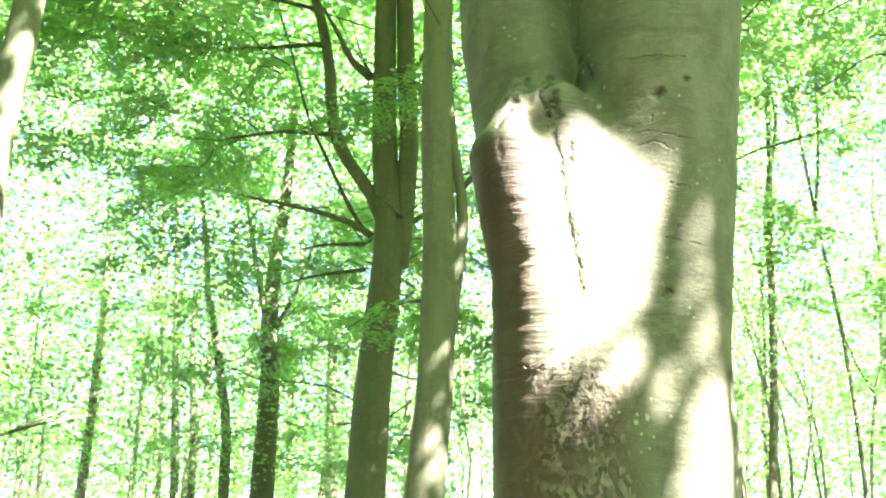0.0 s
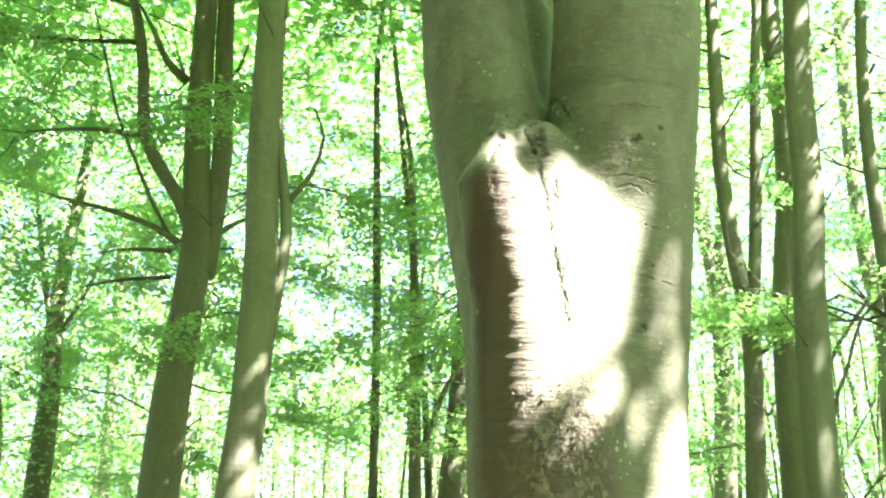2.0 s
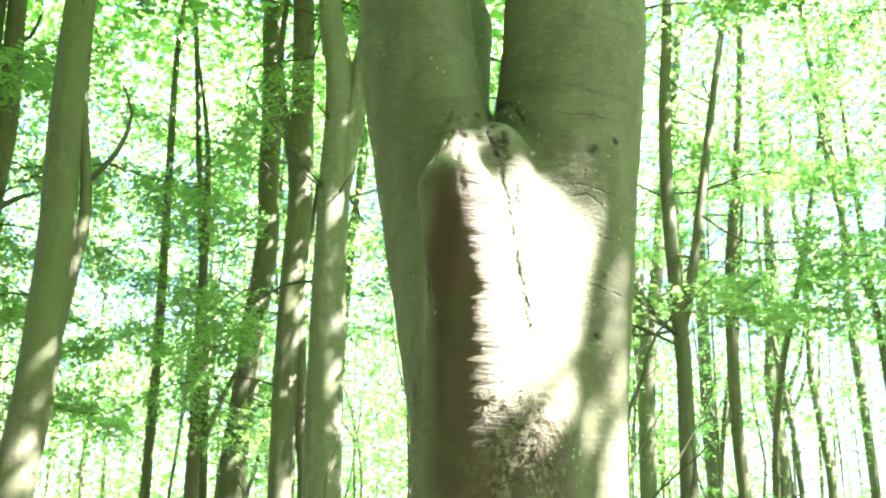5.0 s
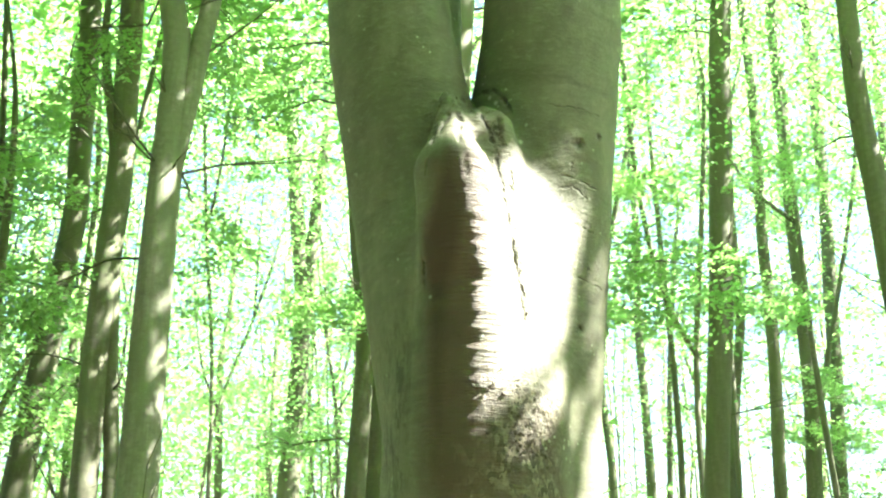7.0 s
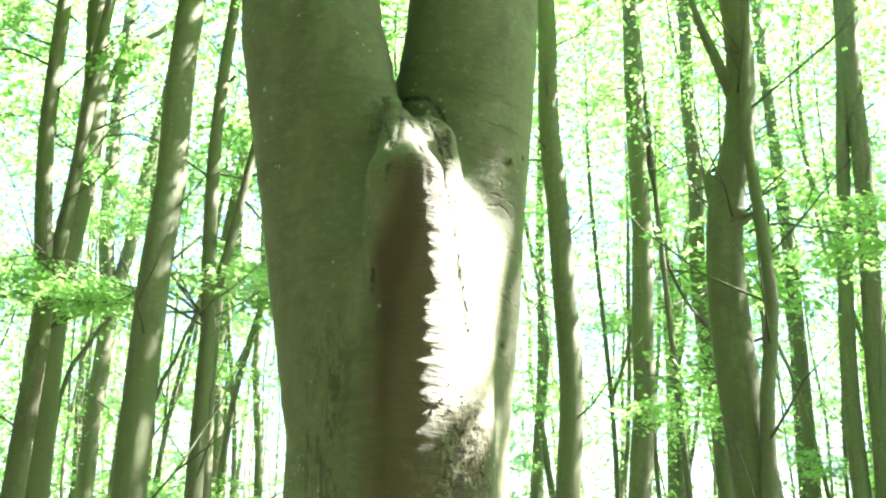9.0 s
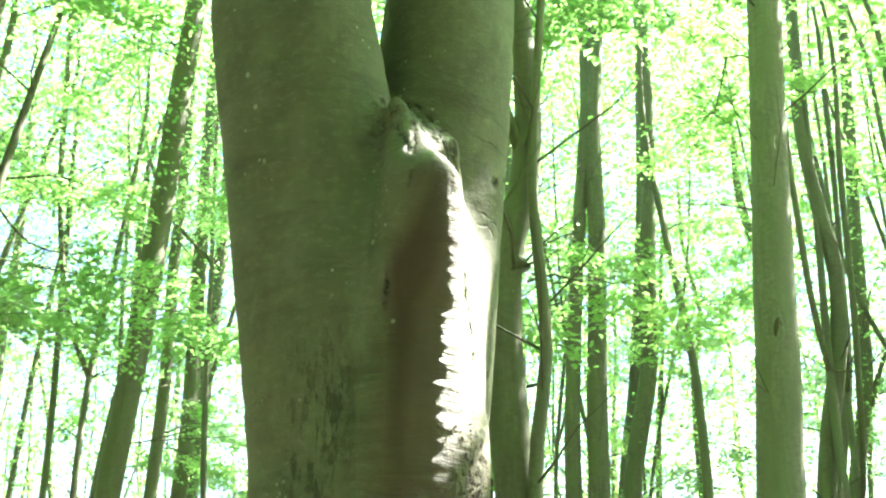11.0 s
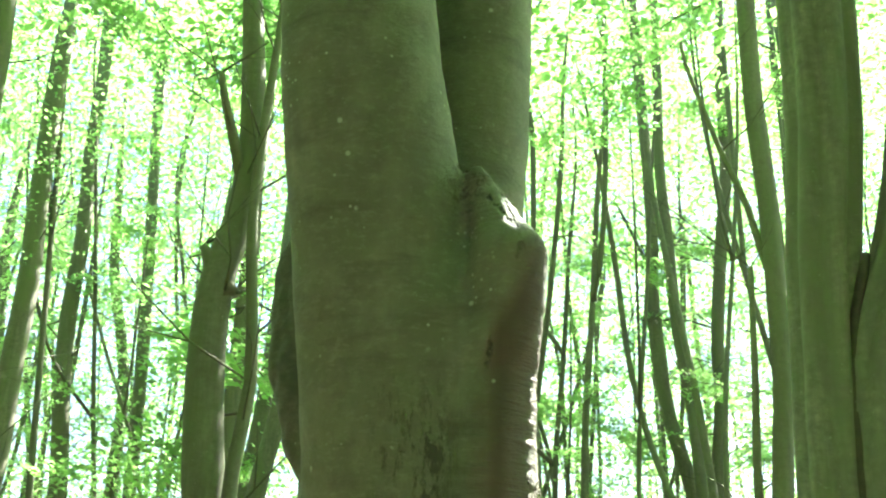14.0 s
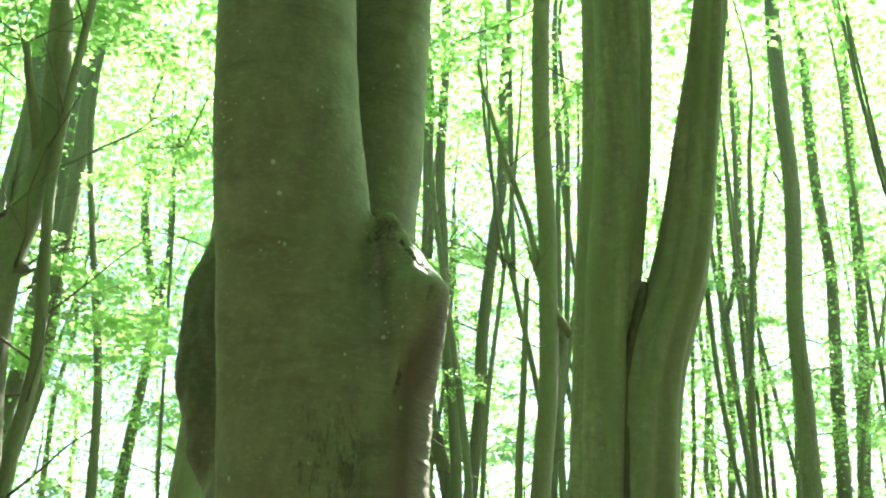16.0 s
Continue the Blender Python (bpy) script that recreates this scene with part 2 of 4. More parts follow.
    for spot, wide in ((SPLITS[2][0], 0.02), (SPLITS[2][1], 0.016), (SPLITS[1][4], 0.017)):
        cracks = maths(nt, "MAXIMUM", cracks, stroke(spot, (spot[0], spot[1], spot[2] + 0.02), wide))
    chips = ramp(nt, noise_tex(nt, at, 95.0, 3.0, 0.6), (0.6, 0.0), (0.64, 1.0))
    beside = 0.0
    for a, c in zip(SPLITS[1], SPLITS[1][1:]):
        beside = maths(nt, "MAXIMUM", beside, stroke(a, c, 0.034))
    cracks = both(cracks, ramp(nt, noise_tex(nt, at, 45.0, 3.0), (0.42, 0.05), (0.52, 1.0)))
    cracks = maths(nt, "MAXIMUM", cracks, both(beside, chips))
    for height, lean, x0, half in ((2.83, 0.04, 0.3, 0.1), (2.36, 0.1, 0.34, 0.06), (2.63, 0.2, 0.31, 0.06)):
        line = maths(nt, "ADD", z, maths(nt, "ADD", maths(nt, "MULTIPLY", maths(nt, "SUBTRACT", x, x0), lean), maths(nt, "MULTIPLY", wig, 0.5)))
        cracks = maths(nt, "MAXIMUM", cracks, both(0.5, near(line, height, 0.001, 0.0035), near(x, x0, half * 0.7, half), front, broken))
    for at_x, at_z, r in ((0.292, 2.73, 0.015), (0.362, 2.767, 0.009), (0.303, 2.234, 0.011), (0.335, 2.4, 0.006)):
        cracks = maths(nt, "MAXIMUM", cracks, both(near(maths(nt, "ADD", x, wig), at_x, 0.0, r * 1.25), near(maths(nt, "ADD", z, wig), at_z, 0.0, r * 1.25), front))
    # the cracked patch low on the shaded side
    split = ramp(nt, noise_tex(nt, stretched(nt, at, 1, 1, 0.45), 34.0, 6.0, 0.7), (0.5, 0.0), (0.57, 1.0))
    low = both(near(maths(nt, "ADD", y, wob), 0.055, 0.04, 0.12), near(maths(nt, "ADD", z, wob), 1.9, 0.24, 0.42), near(x, -0.4, 0.35, 0.45))
    cracks = maths(nt, "MAXIMUM", cracks, maths(nt, "MULTIPLY", maths(nt, "MULTIPLY", low, split), 0.8))
    col = mix(nt, maths(nt, "MULTIPLY", cracks, 0.92), col, (0.025, 0.02, 0.014))
    fork_dirt = both(near(vec("LENGTH", vec("SUBTRACT", at, (-0.005, -0.09, 2.775)), (0, 0, 0)), 0.0, 0.06, 0.13), ramp(nt, noise_tex(nt, at, 42.0, 4.0, 0.7), (0.5, 0.0), (0.6, 0.8)))
    col = mix(nt, fork_dirt, col, (0.04, 0.032, 0.024))
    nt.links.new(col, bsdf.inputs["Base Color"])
    bsdf.inputs["Roughness"].default_value = 0.6
    high = maths(nt, "ADD", maths(nt, "MULTIPLY", grain, 0.5), maths(nt, "MULTIPLY", fine, 0.25))
    wrinkle = noise_tex(nt, stretched(nt, at, 1, 1, 9.0), 13.0, 4.0, 0.65)
    high = maths(nt, "ADD", high, maths(nt, "MULTIPLY", maths(nt, "MULTIPLY", wrinkle, both(near(x, -0.02, 0.07, 0.14), front)), 1.3))
    # wrinkled, flaking bark between the fork and the burr
    fork = near(vec("LENGTH", vec("SUBTRACT", at, (-0.005, -0.09, 2.775)), (0, 0, 0)), 0.0, 0.06, 0.14)
    crinkle = noise_tex(nt, stretched(nt, at, 1, 1, 1.4), 55.0, 4.0, 0.7)
    high = maths(nt, "ADD", high, maths(nt, "MULTIPLY", maths(nt, "MULTIPLY", crinkle, fork), 1.8))
    high = maths(nt, "SUBTRACT", high, cracks)
    high = maths(nt, "ADD", high, maths(nt, "MULTIPLY", maths(nt, "MULTIPLY", chip.outputs[0], patchy), 0.9))
    bumped(nt, bsdf, high, 0.65, 0.012)
    return m


OLD_BARK = trunk_material()

FLAKE = bark_material("flaky_bark", (0.04, 0.03, 0.022), (0.13, 0.105, 0.075), (0.07, 0.06, 0.035))


def ground_material():
    m, nt, bsdf = material("leaf_litter")
    at = nt.nodes.new("ShaderNodeNewGeometry").outputs["Position"]
    bits = node(nt, "ShaderNodeTexVoronoi", Scale=18.0)
    nt.links.new(at, bits.inputs["Vector"])
    sep = nt.nodes.new("ShaderNodeSeparateColor")
    nt.links.new(bits.outputs["Color"], sep.inputs[0])
    col = mix(nt, sep.outputs[0], (0.07, 0.045, 0.025), (0.2, 0.13, 0.07))
    col = mix(nt, ramp(nt, noise_tex(nt, at, 0.4), (0.45, 0.0), (0.6, 0.8)), col, (0.07, 0.11, 0.03))
    nt.links.new(col, bsdf.inputs["Base Color"])
    bsdf.inputs["Roughness"].default_value = 0.9
    bumped(nt, bsdf, sep.outputs[1], 0.6, 0.03)
    return m


# ---- mesh helpers ----
def mesh_object(name, verts, faces, mat, parent=None, label="", smooth=True):
    me = bpy.data.meshes.new(name)
    if isinstance(verts, np.ndarray):
        verts = verts.tolist()
    if isinstance(faces, np.ndarray):
        faces = faces.tolist()
    me.from_pydata(verts, [], faces)
    me.materials.append(mat)
    if smooth:
        me.shade_smooth()
    ob = new(name, me)
    if parent:
        ob.parent = parent
    if label:
        ob["label"] = label
    return ob


def spline(points, step):
    """Catmull-Rom through the points."""
    p = np.array(points, float)
    p = np.vstack([2 * p[0] - p[1], p, 2 * p[-1] - p[-2]])
    out = []
    for i in range(1, len(p) - 2):
        a, b, c, d = p[i - 1 : i + 3]
        n = max(2, int(np.linalg.norm(c - b) / step))
        for k in range(n):
            t = k / n
            out.append(0.5 * (2 * b + (c - a) * t + (2 * a - 5 * b + 4 * c - d) * t * t + (3 * b - a - 3 * c + d) * t**3))
    out.append(p[-2])
    return np.array(out)


def tube(line, radii, sides, rng, rough=0.06, ribs=0.0):
    """Vertices and faces of a closed, slightly uneven tube."""
    line, radii = np.asarray(line, float), np.asarray(radii, float)
    n = len(line)
    along = np.gradient(line, axis=0)
    along /= np.linalg.norm(along, axis=1)[:, None] + 1e-9
    ref = np.array([0.31, 0.95, 0.05]) if abs(along[n // 2][2]) > 0.6 else np.array([0, 0, 1.0])
    u = np.cross(along, ref)
    u /= np.linalg.norm(u, axis=1)[:, None] + 1e-9
    v = np.cross(along, u)
    ang = np.linspace(0, 2 * np.pi, sides, endpoint=False)
    ph = rng.uniform(0, 6.28, 4)
    i = np.arange(n)[:, None]
    wob = 1 + rough * (np.sin(2 * ang + ph[0] + 0.25 * i) + 0.7 * np.sin(3 * ang + ph[1] - 0.4 * i) + 0.5 * np.sin(0.9 * i + ph[2] + ang))
    wob = wob + ribs * (abs(np.sin(3.5 * (ang + 0.04 * i + ph[3]) + 0.5 * np.sin(0.3 * i))) - 0.5)
    rad = radii[:, None] * wob
    verts = line[:, None] + rad[..., None] * (np.cos(ang)[None, :, None] * u[:, None] + np.sin(ang)[None, :, None] * v[:, None])
    k = np.arange(sides)
    a = (np.arange(n - 1)[:, None] * sides + k).ravel()
    b = (np.arange(n - 1)[:, None] * sides + (k + 1) % sides).ravel()
    faces = np.stack([a, b, b + sides, a + sides], 1).tolist()
    faces += [list(range(sides))[::-1], list(range((n - 1) * sides, n * sides))]
    return verts.reshape(-1, 3).tolist(), faces


def joined(parts):
    verts, faces = [], []
    for v, f in parts:
        o = len(verts)
        verts += v
        faces += [[i + o for i in q] for q in f]
    return verts, faces


def leaf_faces(centre, along, size, rng):
    """Arrays of pointed, slightly folded leaves: four corners and two faces each."""
    n = len(centre)
    along = along / (np.linalg.norm(along, axis=1)[:, None] + 1e-9)
    up = rng.normal(0, 0.45, (n, 3)) + (0, 0, 1)
    side = np.cross(along, up)
    side /= np.linalg.norm(side, axis=1)[:, None] + 1e-9
    up = np.cross(side, along)
    size = size[:, None]
    tip, base = centre + along * size * 0.5, centre - along * size * 0.5
    l, r = centre + side * size * 0.32 + up * size * 0.1, centre - side * size * 0.32 + up * size * 0.1
    verts = np.stack([base, l, tip, r], 1).reshape(-1, 3)
    k = np.arange(n)[:, None] * 4
    faces = np.concatenate([k + (0, 1, 2), k + (0, 2, 3)], 1).reshape(-1, 3)
    return verts, faces


def bough_leaves(rng, sprays, per, length, size):
    """Flat sprays of leaves on twigs either side of a bough that runs along +x from the origin."""
    cs, ds = [], []
    for s in range(sprays):
        x = length * (0.15 + 0.85 * rng.random() ** 0.8)
        side = rng.choice((-1, 1))
        reach = rng.uniform(0.35, 1.0) * (1.25 - 0.7 * x / length)
        head = np.array([rng.uniform(0.3, 1.0), side * rng.uniform(0.4, 1.0), rng.uniform(-0.25, 0.22)])
        head /= np.linalg.norm(head)
        across = np.cross(head, (0, 0, 1))
        across /= np.linalg.norm(across)
        d = rng.random(per)
        w = rng.normal(0, 0.16, per) * (1.1 - d * 0.6)
        start = np.array([x, 0, rng.normal(0, 0.16)])
        cs.append(start + head * (d * reach * 1.2)[:, None] + across * w[:, None] + np.stack([0 * d, 0 * d, rng.normal(0, 0.035, per) - 0.12 * d * d], 1))
        ds.append(head + across * (np.sign(w) * rng.uniform(0.3, 1.0, per))[:, None] + rng.normal(0, 0.2, (per, 3)))
    c, d = np.concatenate(cs), np.concatenate(ds)
    return leaf_faces(c, d, size * rng.uniform(0.7, 1.25, len(c)), rng)


# ---- ground ----
def build_ground():
    rings = [0, 1, 2, 3.5, 5, 7, 9, 12, 16, 21, 28, 38, 55, 90, 200, 700, 2500]
    verts, faces = [(0, 0, 0)], []
    n = 48
    for r in rings[1:]:
        for k in range(n):
            a = 2 * math.pi * k / n
            x, y = r * math.cos(a), r * math.sin(a)
            z = 0.18 * noise.noise((x * 0.25, y * 0.25, 3.1)) + 0.05 * noise.noise((x, y, 8.0)) if r < 60 else 0.0
            verts.append((x, y, z - 0.02))
    for k in range(n):
        faces.append((0, 1 + k, 1 + (k + 1) % n))
        for j in range(len(rings) - 2):
            a, b = 1 + j * n, 1 + (j + 1) * n
            faces.append((a + k, b + k, b + (k + 1) % n, a + (k + 1) % n))
    tagged(mesh_object("ground", verts, faces, ground_material()), "brown leaf litter of the beech wood's floor", "ground", kind="structure")


build_ground()

# ---- leaf gaps placed to shape the old beech's sun patches: bark point, gap radius ----
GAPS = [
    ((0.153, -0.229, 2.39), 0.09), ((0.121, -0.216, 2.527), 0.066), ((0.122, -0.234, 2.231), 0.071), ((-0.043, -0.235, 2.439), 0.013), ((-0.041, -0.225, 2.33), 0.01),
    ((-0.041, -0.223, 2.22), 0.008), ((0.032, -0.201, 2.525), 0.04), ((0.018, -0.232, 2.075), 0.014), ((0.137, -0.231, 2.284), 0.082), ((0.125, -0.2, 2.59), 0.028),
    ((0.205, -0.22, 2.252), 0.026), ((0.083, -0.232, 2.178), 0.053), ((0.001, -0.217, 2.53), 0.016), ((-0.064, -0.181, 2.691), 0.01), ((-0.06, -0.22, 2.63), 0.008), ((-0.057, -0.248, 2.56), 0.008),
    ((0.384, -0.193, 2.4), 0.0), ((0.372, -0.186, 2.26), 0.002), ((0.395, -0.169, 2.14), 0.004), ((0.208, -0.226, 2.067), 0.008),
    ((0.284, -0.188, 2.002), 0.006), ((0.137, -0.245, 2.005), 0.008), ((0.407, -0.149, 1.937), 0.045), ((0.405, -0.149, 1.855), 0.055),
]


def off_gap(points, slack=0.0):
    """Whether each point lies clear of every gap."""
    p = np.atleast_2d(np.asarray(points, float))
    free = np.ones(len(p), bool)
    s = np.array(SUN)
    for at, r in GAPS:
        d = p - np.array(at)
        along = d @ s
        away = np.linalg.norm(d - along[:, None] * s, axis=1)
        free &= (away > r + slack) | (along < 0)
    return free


# ---- the old forked beech ----
def smooth_min(a, b, k):
    h = np.clip(0.5 + 0.5 * (b - a) / k, 0, 1)
    return b * (1 - h) + a * h - k * h * (1 - h)


def lattice_noise(x, y, z, seed):
    """Smooth value noise on arrays."""
    r = np.random.RandomState(seed).uniform(-1, 1, (32, 32, 32)).astype(np.float32)
    out = 0
    i, j, k = np.floor(x).astype(int), np.floor(y).astype(int), np.floor(z).astype(int)
    u, v, w = x - i, y - j, z - k
    u, v, w = (t * t * (3 - 2 * t) for t in (u, v, w))
    for a in (0, 1):
        for b in (0, 1):
            for c in (0, 1):
                out = out + r[(i + a) % 32, (j + b) % 32, (k + c) % 32] * (u if a else 1 - u) * (v if b else 1 - v) * (w if c else 1 - w)
    return out


def blob(x, y, z, at, size):
    """Rough distance to an ellipsoid."""
    d = np.sqrt(((x - at[0]) / size[0]) ** 2 + ((y - at[1]) / size[1]) ** 2 + ((z - at[2]) / size[2]) ** 2)
    return (d - 1) * min(size)


def rod(x, y, z, a, b, ra, rb):
    """Distance to a tapered rod."""
    a, b = np.array(a), np.array(b)
    d = b - a
    t = np.clip(((x - a[0]) * d[0] + (y - a[1]) * d[1] + (z - a[2]) * d[2]) / (d @ d), 0, 1)
    return np.sqrt((x - a[0] - t * d[0]) ** 2 + (y - a[1] - t * d[1]) ** 2 + (z - a[2] - t * d[2]) ** 2) - (ra + (rb - ra) * t)


def limb_slice(x, y, z, foot, head, p0, p1, q0, q1, turn):
    """Distance to a leaning limb with an oval section that runs from foot (height 2.0) to head (height 3.12)."""
    t = (z - 2.0) / 1.12
    t = np.where(t < 0, t * 0.12, t)
    t = np.where(t > 1, 1 + (t - 1) * 0.45, t)
    c, s = math.cos(turn), math.sin(turn)
    dx, dy = x - foot[0] - (head[0] - foot[0]) * t, y - foot[1] - (head[1] - foot[1]) * t
    shape = np.minimum(t, 1.25)
    p, q = p0 + (p1 - p0) * shape, q0 + (q1 - q0) * shape
    u, v = (dx * c + dy * s) / p, (-dx * s + dy * c) / q
    return (np.sqrt(u * u + v * v) - 1) * np.minimum(p, q)


def old_beech_field(x, y, z):
    left = limb_slice(x, y, z, (0.131, 0.065), (-0.036, 0.214), 0.171, 0.151, 0.2575, 0.211, 0.149)
    left = smooth_min(left, rod(x, y, z, (0.045, 0.24, 2.82), (0.068, 0.285, 3.9), 0.135, 0.142), 0.03)
    left = smooth_min(left, rod(x, y, z, (0.06, 0.15, 2.8), (0.12, 0.25, 3.3), 0.102, 0.1), 0.02)
    right = limb_slice(x, y, z, (0.292, 0.098), (0.345, -0.059), 0.276, 0.189, 0.172, 0.221, -1.2576)
    # the broad ridge that runs down from the burr, the burr with its crest up to the fork, and the swelling beside it
    ridge = rod(x, y, z, (0.139, 0.009, 2.43), (0.099, -0.057, 1.5), 0.2347, 0.203)
    burr = smooth_min(rod(x, y, z, (-0.075, -0.163, 2.58), (0.015, -0.115, 1.9), 0.0887, 0.103), rod(x, y, z, (-0.036, -0.092, 2.817), (-0.075, -0.163, 2.58), 0.017, 0.08), 0.02)
    burr = smooth_min(burr, rod(x, y, z, (0.058, -0.129, 2.72), (0.145, -0.095, 2.42), 0.074, 0.108), 0.06)
    ridge = smooth_min(ridge, burr, 0.05)
    # the shaded side is planed flat, with a blunt edge towards the sunlit face
    plane = -0.81 * x - 0.585 * y - 0.165 - 0.42 * np.maximum(0, z - 2.3)
    ridge = -smooth_min(-ridge, -plane, 0.06)
    f = smooth_min(smooth_min(left, right, 0.022), ridge, 0.07)
    # the swollen wound on the far side
    f = smooth_min(f, blob(x, y, z, (0.30, 0.227, 2.497), (0.12, 0.239, 0.48)), 0.018)
    # seams, clefts and folds in the bark
    skin = np.abs(f) < 0.05
    px, py, pz = x[skin], y[skin], z[skin]
    seams = [ ((-0.11, 0.12, 2.1), (-0.09, 0.16, 1.8), 0.006, 0.007)]
    for lines, deep, wide in ((FOLDS, 0.007, 0.006), (SPLITS[:4], 0.006, 0.006)):
        seams += [(a, b, deep, wide) for line in lines for a, b in zip(line, line[1:])]
    cut = np.zeros(px.shape)
    for a, b, deep, wide in seams:
        cut = np.maximum(cut, deep * np.exp(-((rod(px, py, pz, a, b, 0.0, 0.0) / wide) ** 2)))
    f = f.copy()
    f[skin] += cut
    # collars of lost branches
    for at, r in (((0.292, -0.222, 2.73), 0.024), ((0.362, -0.222, 2.767), 0.014), ((0.303, -0.191, 2.236), 0.018)):
        d = np.sqrt((x - at[0]) ** 2 + (y - at[1]) ** 2 + (z - at[2]) ** 2)
        f = f - 0.002 * np.exp(-(((d - r) / (0.45 * r)) ** 2)) + 0.009 * np.exp(-((d / (0.55 * r)) ** 2))
    return f


def surface_net(field, lo, hi, step):
    """A quad mesh of the level zero of a field."""
    ax = [np.arange(a, b + step, step) for a, b in zip(lo, hi)]
    X, Y, Z = np.meshgrid(*ax, indexing="ij")
    F = field(X, Y, Z).astype(np.float32)
    shape = tuple(n - 1 for n in F.shape)
    total, count = np.zeros((*shape, 3), np.float32), np.zeros(shape, np.float32)
    corners = [(i, j, k) for i in (0, 1) for j in (0, 1) for k in (0, 1)]
    cut = lambda c: F[c[0] : c[0] + shape[0], c[1] : c[1] + shape[1], c[2] : c[2] + shape[2]]
    for c in corners:
        for axis in range(3):
            if c[axis]:
                continue
            d = tuple(1 if n == axis else c[n] for n in range(3))
            a, b = cut(c), cut(d)
            cross = (a < 0) != (b < 0)
            t = np.where(cross, a / np.where(a == b, 1, a - b), 0)
            for n in range(3):
                total[..., n] += np.where(cross, c[n] + (t if n == axis else 0), 0)
            count += cross
    on = count > 0
    index = np.full(shape, -1, int)
    index[on] = np.arange(on.sum())
    where = np.argwhere(on)
    verts = (where + total[on] / count[on][:, None]) * step + np.array(lo)
    faces = []
    for axis in range(3):
        b, c = [n for n in range(3) if n != axis]
        lo_, hi_ = [slice(None)] * 3, [slice(None)] * 3
        lo_[axis], hi_[axis] = slice(0, -1), slice(1, None)
        s0, s1 = F[tuple(lo_)] < 0, F[tuple(hi_)] < 0
        at = np.argwhere(s0 != s1)
        at = at[(at[:, b] > 0) & (at[:, c] > 0) & (at[:, b] < shape[b]) & (at[:, c] < shape[c]) & (at[:, axis] < shape[axis])]
        quad = []
        for ob, oc in ((0, 0), (1, 0), (1, 1), (0, 1)):
            q = at.copy()
            q[:, b] -= ob
            q[:, c] -= oc
            quad.append(index[q[:, 0], q[:, 1], q[:, 2]])
        quad = np.stack(quad, 1)
        flip = s0[tuple(at.T)] ^ (axis == 1)
        quad[~flip] = quad[~flip][:, ::-1]
        faces.append(quad[(quad >= 0).all(1)])
    return verts, np.concatenate(faces)


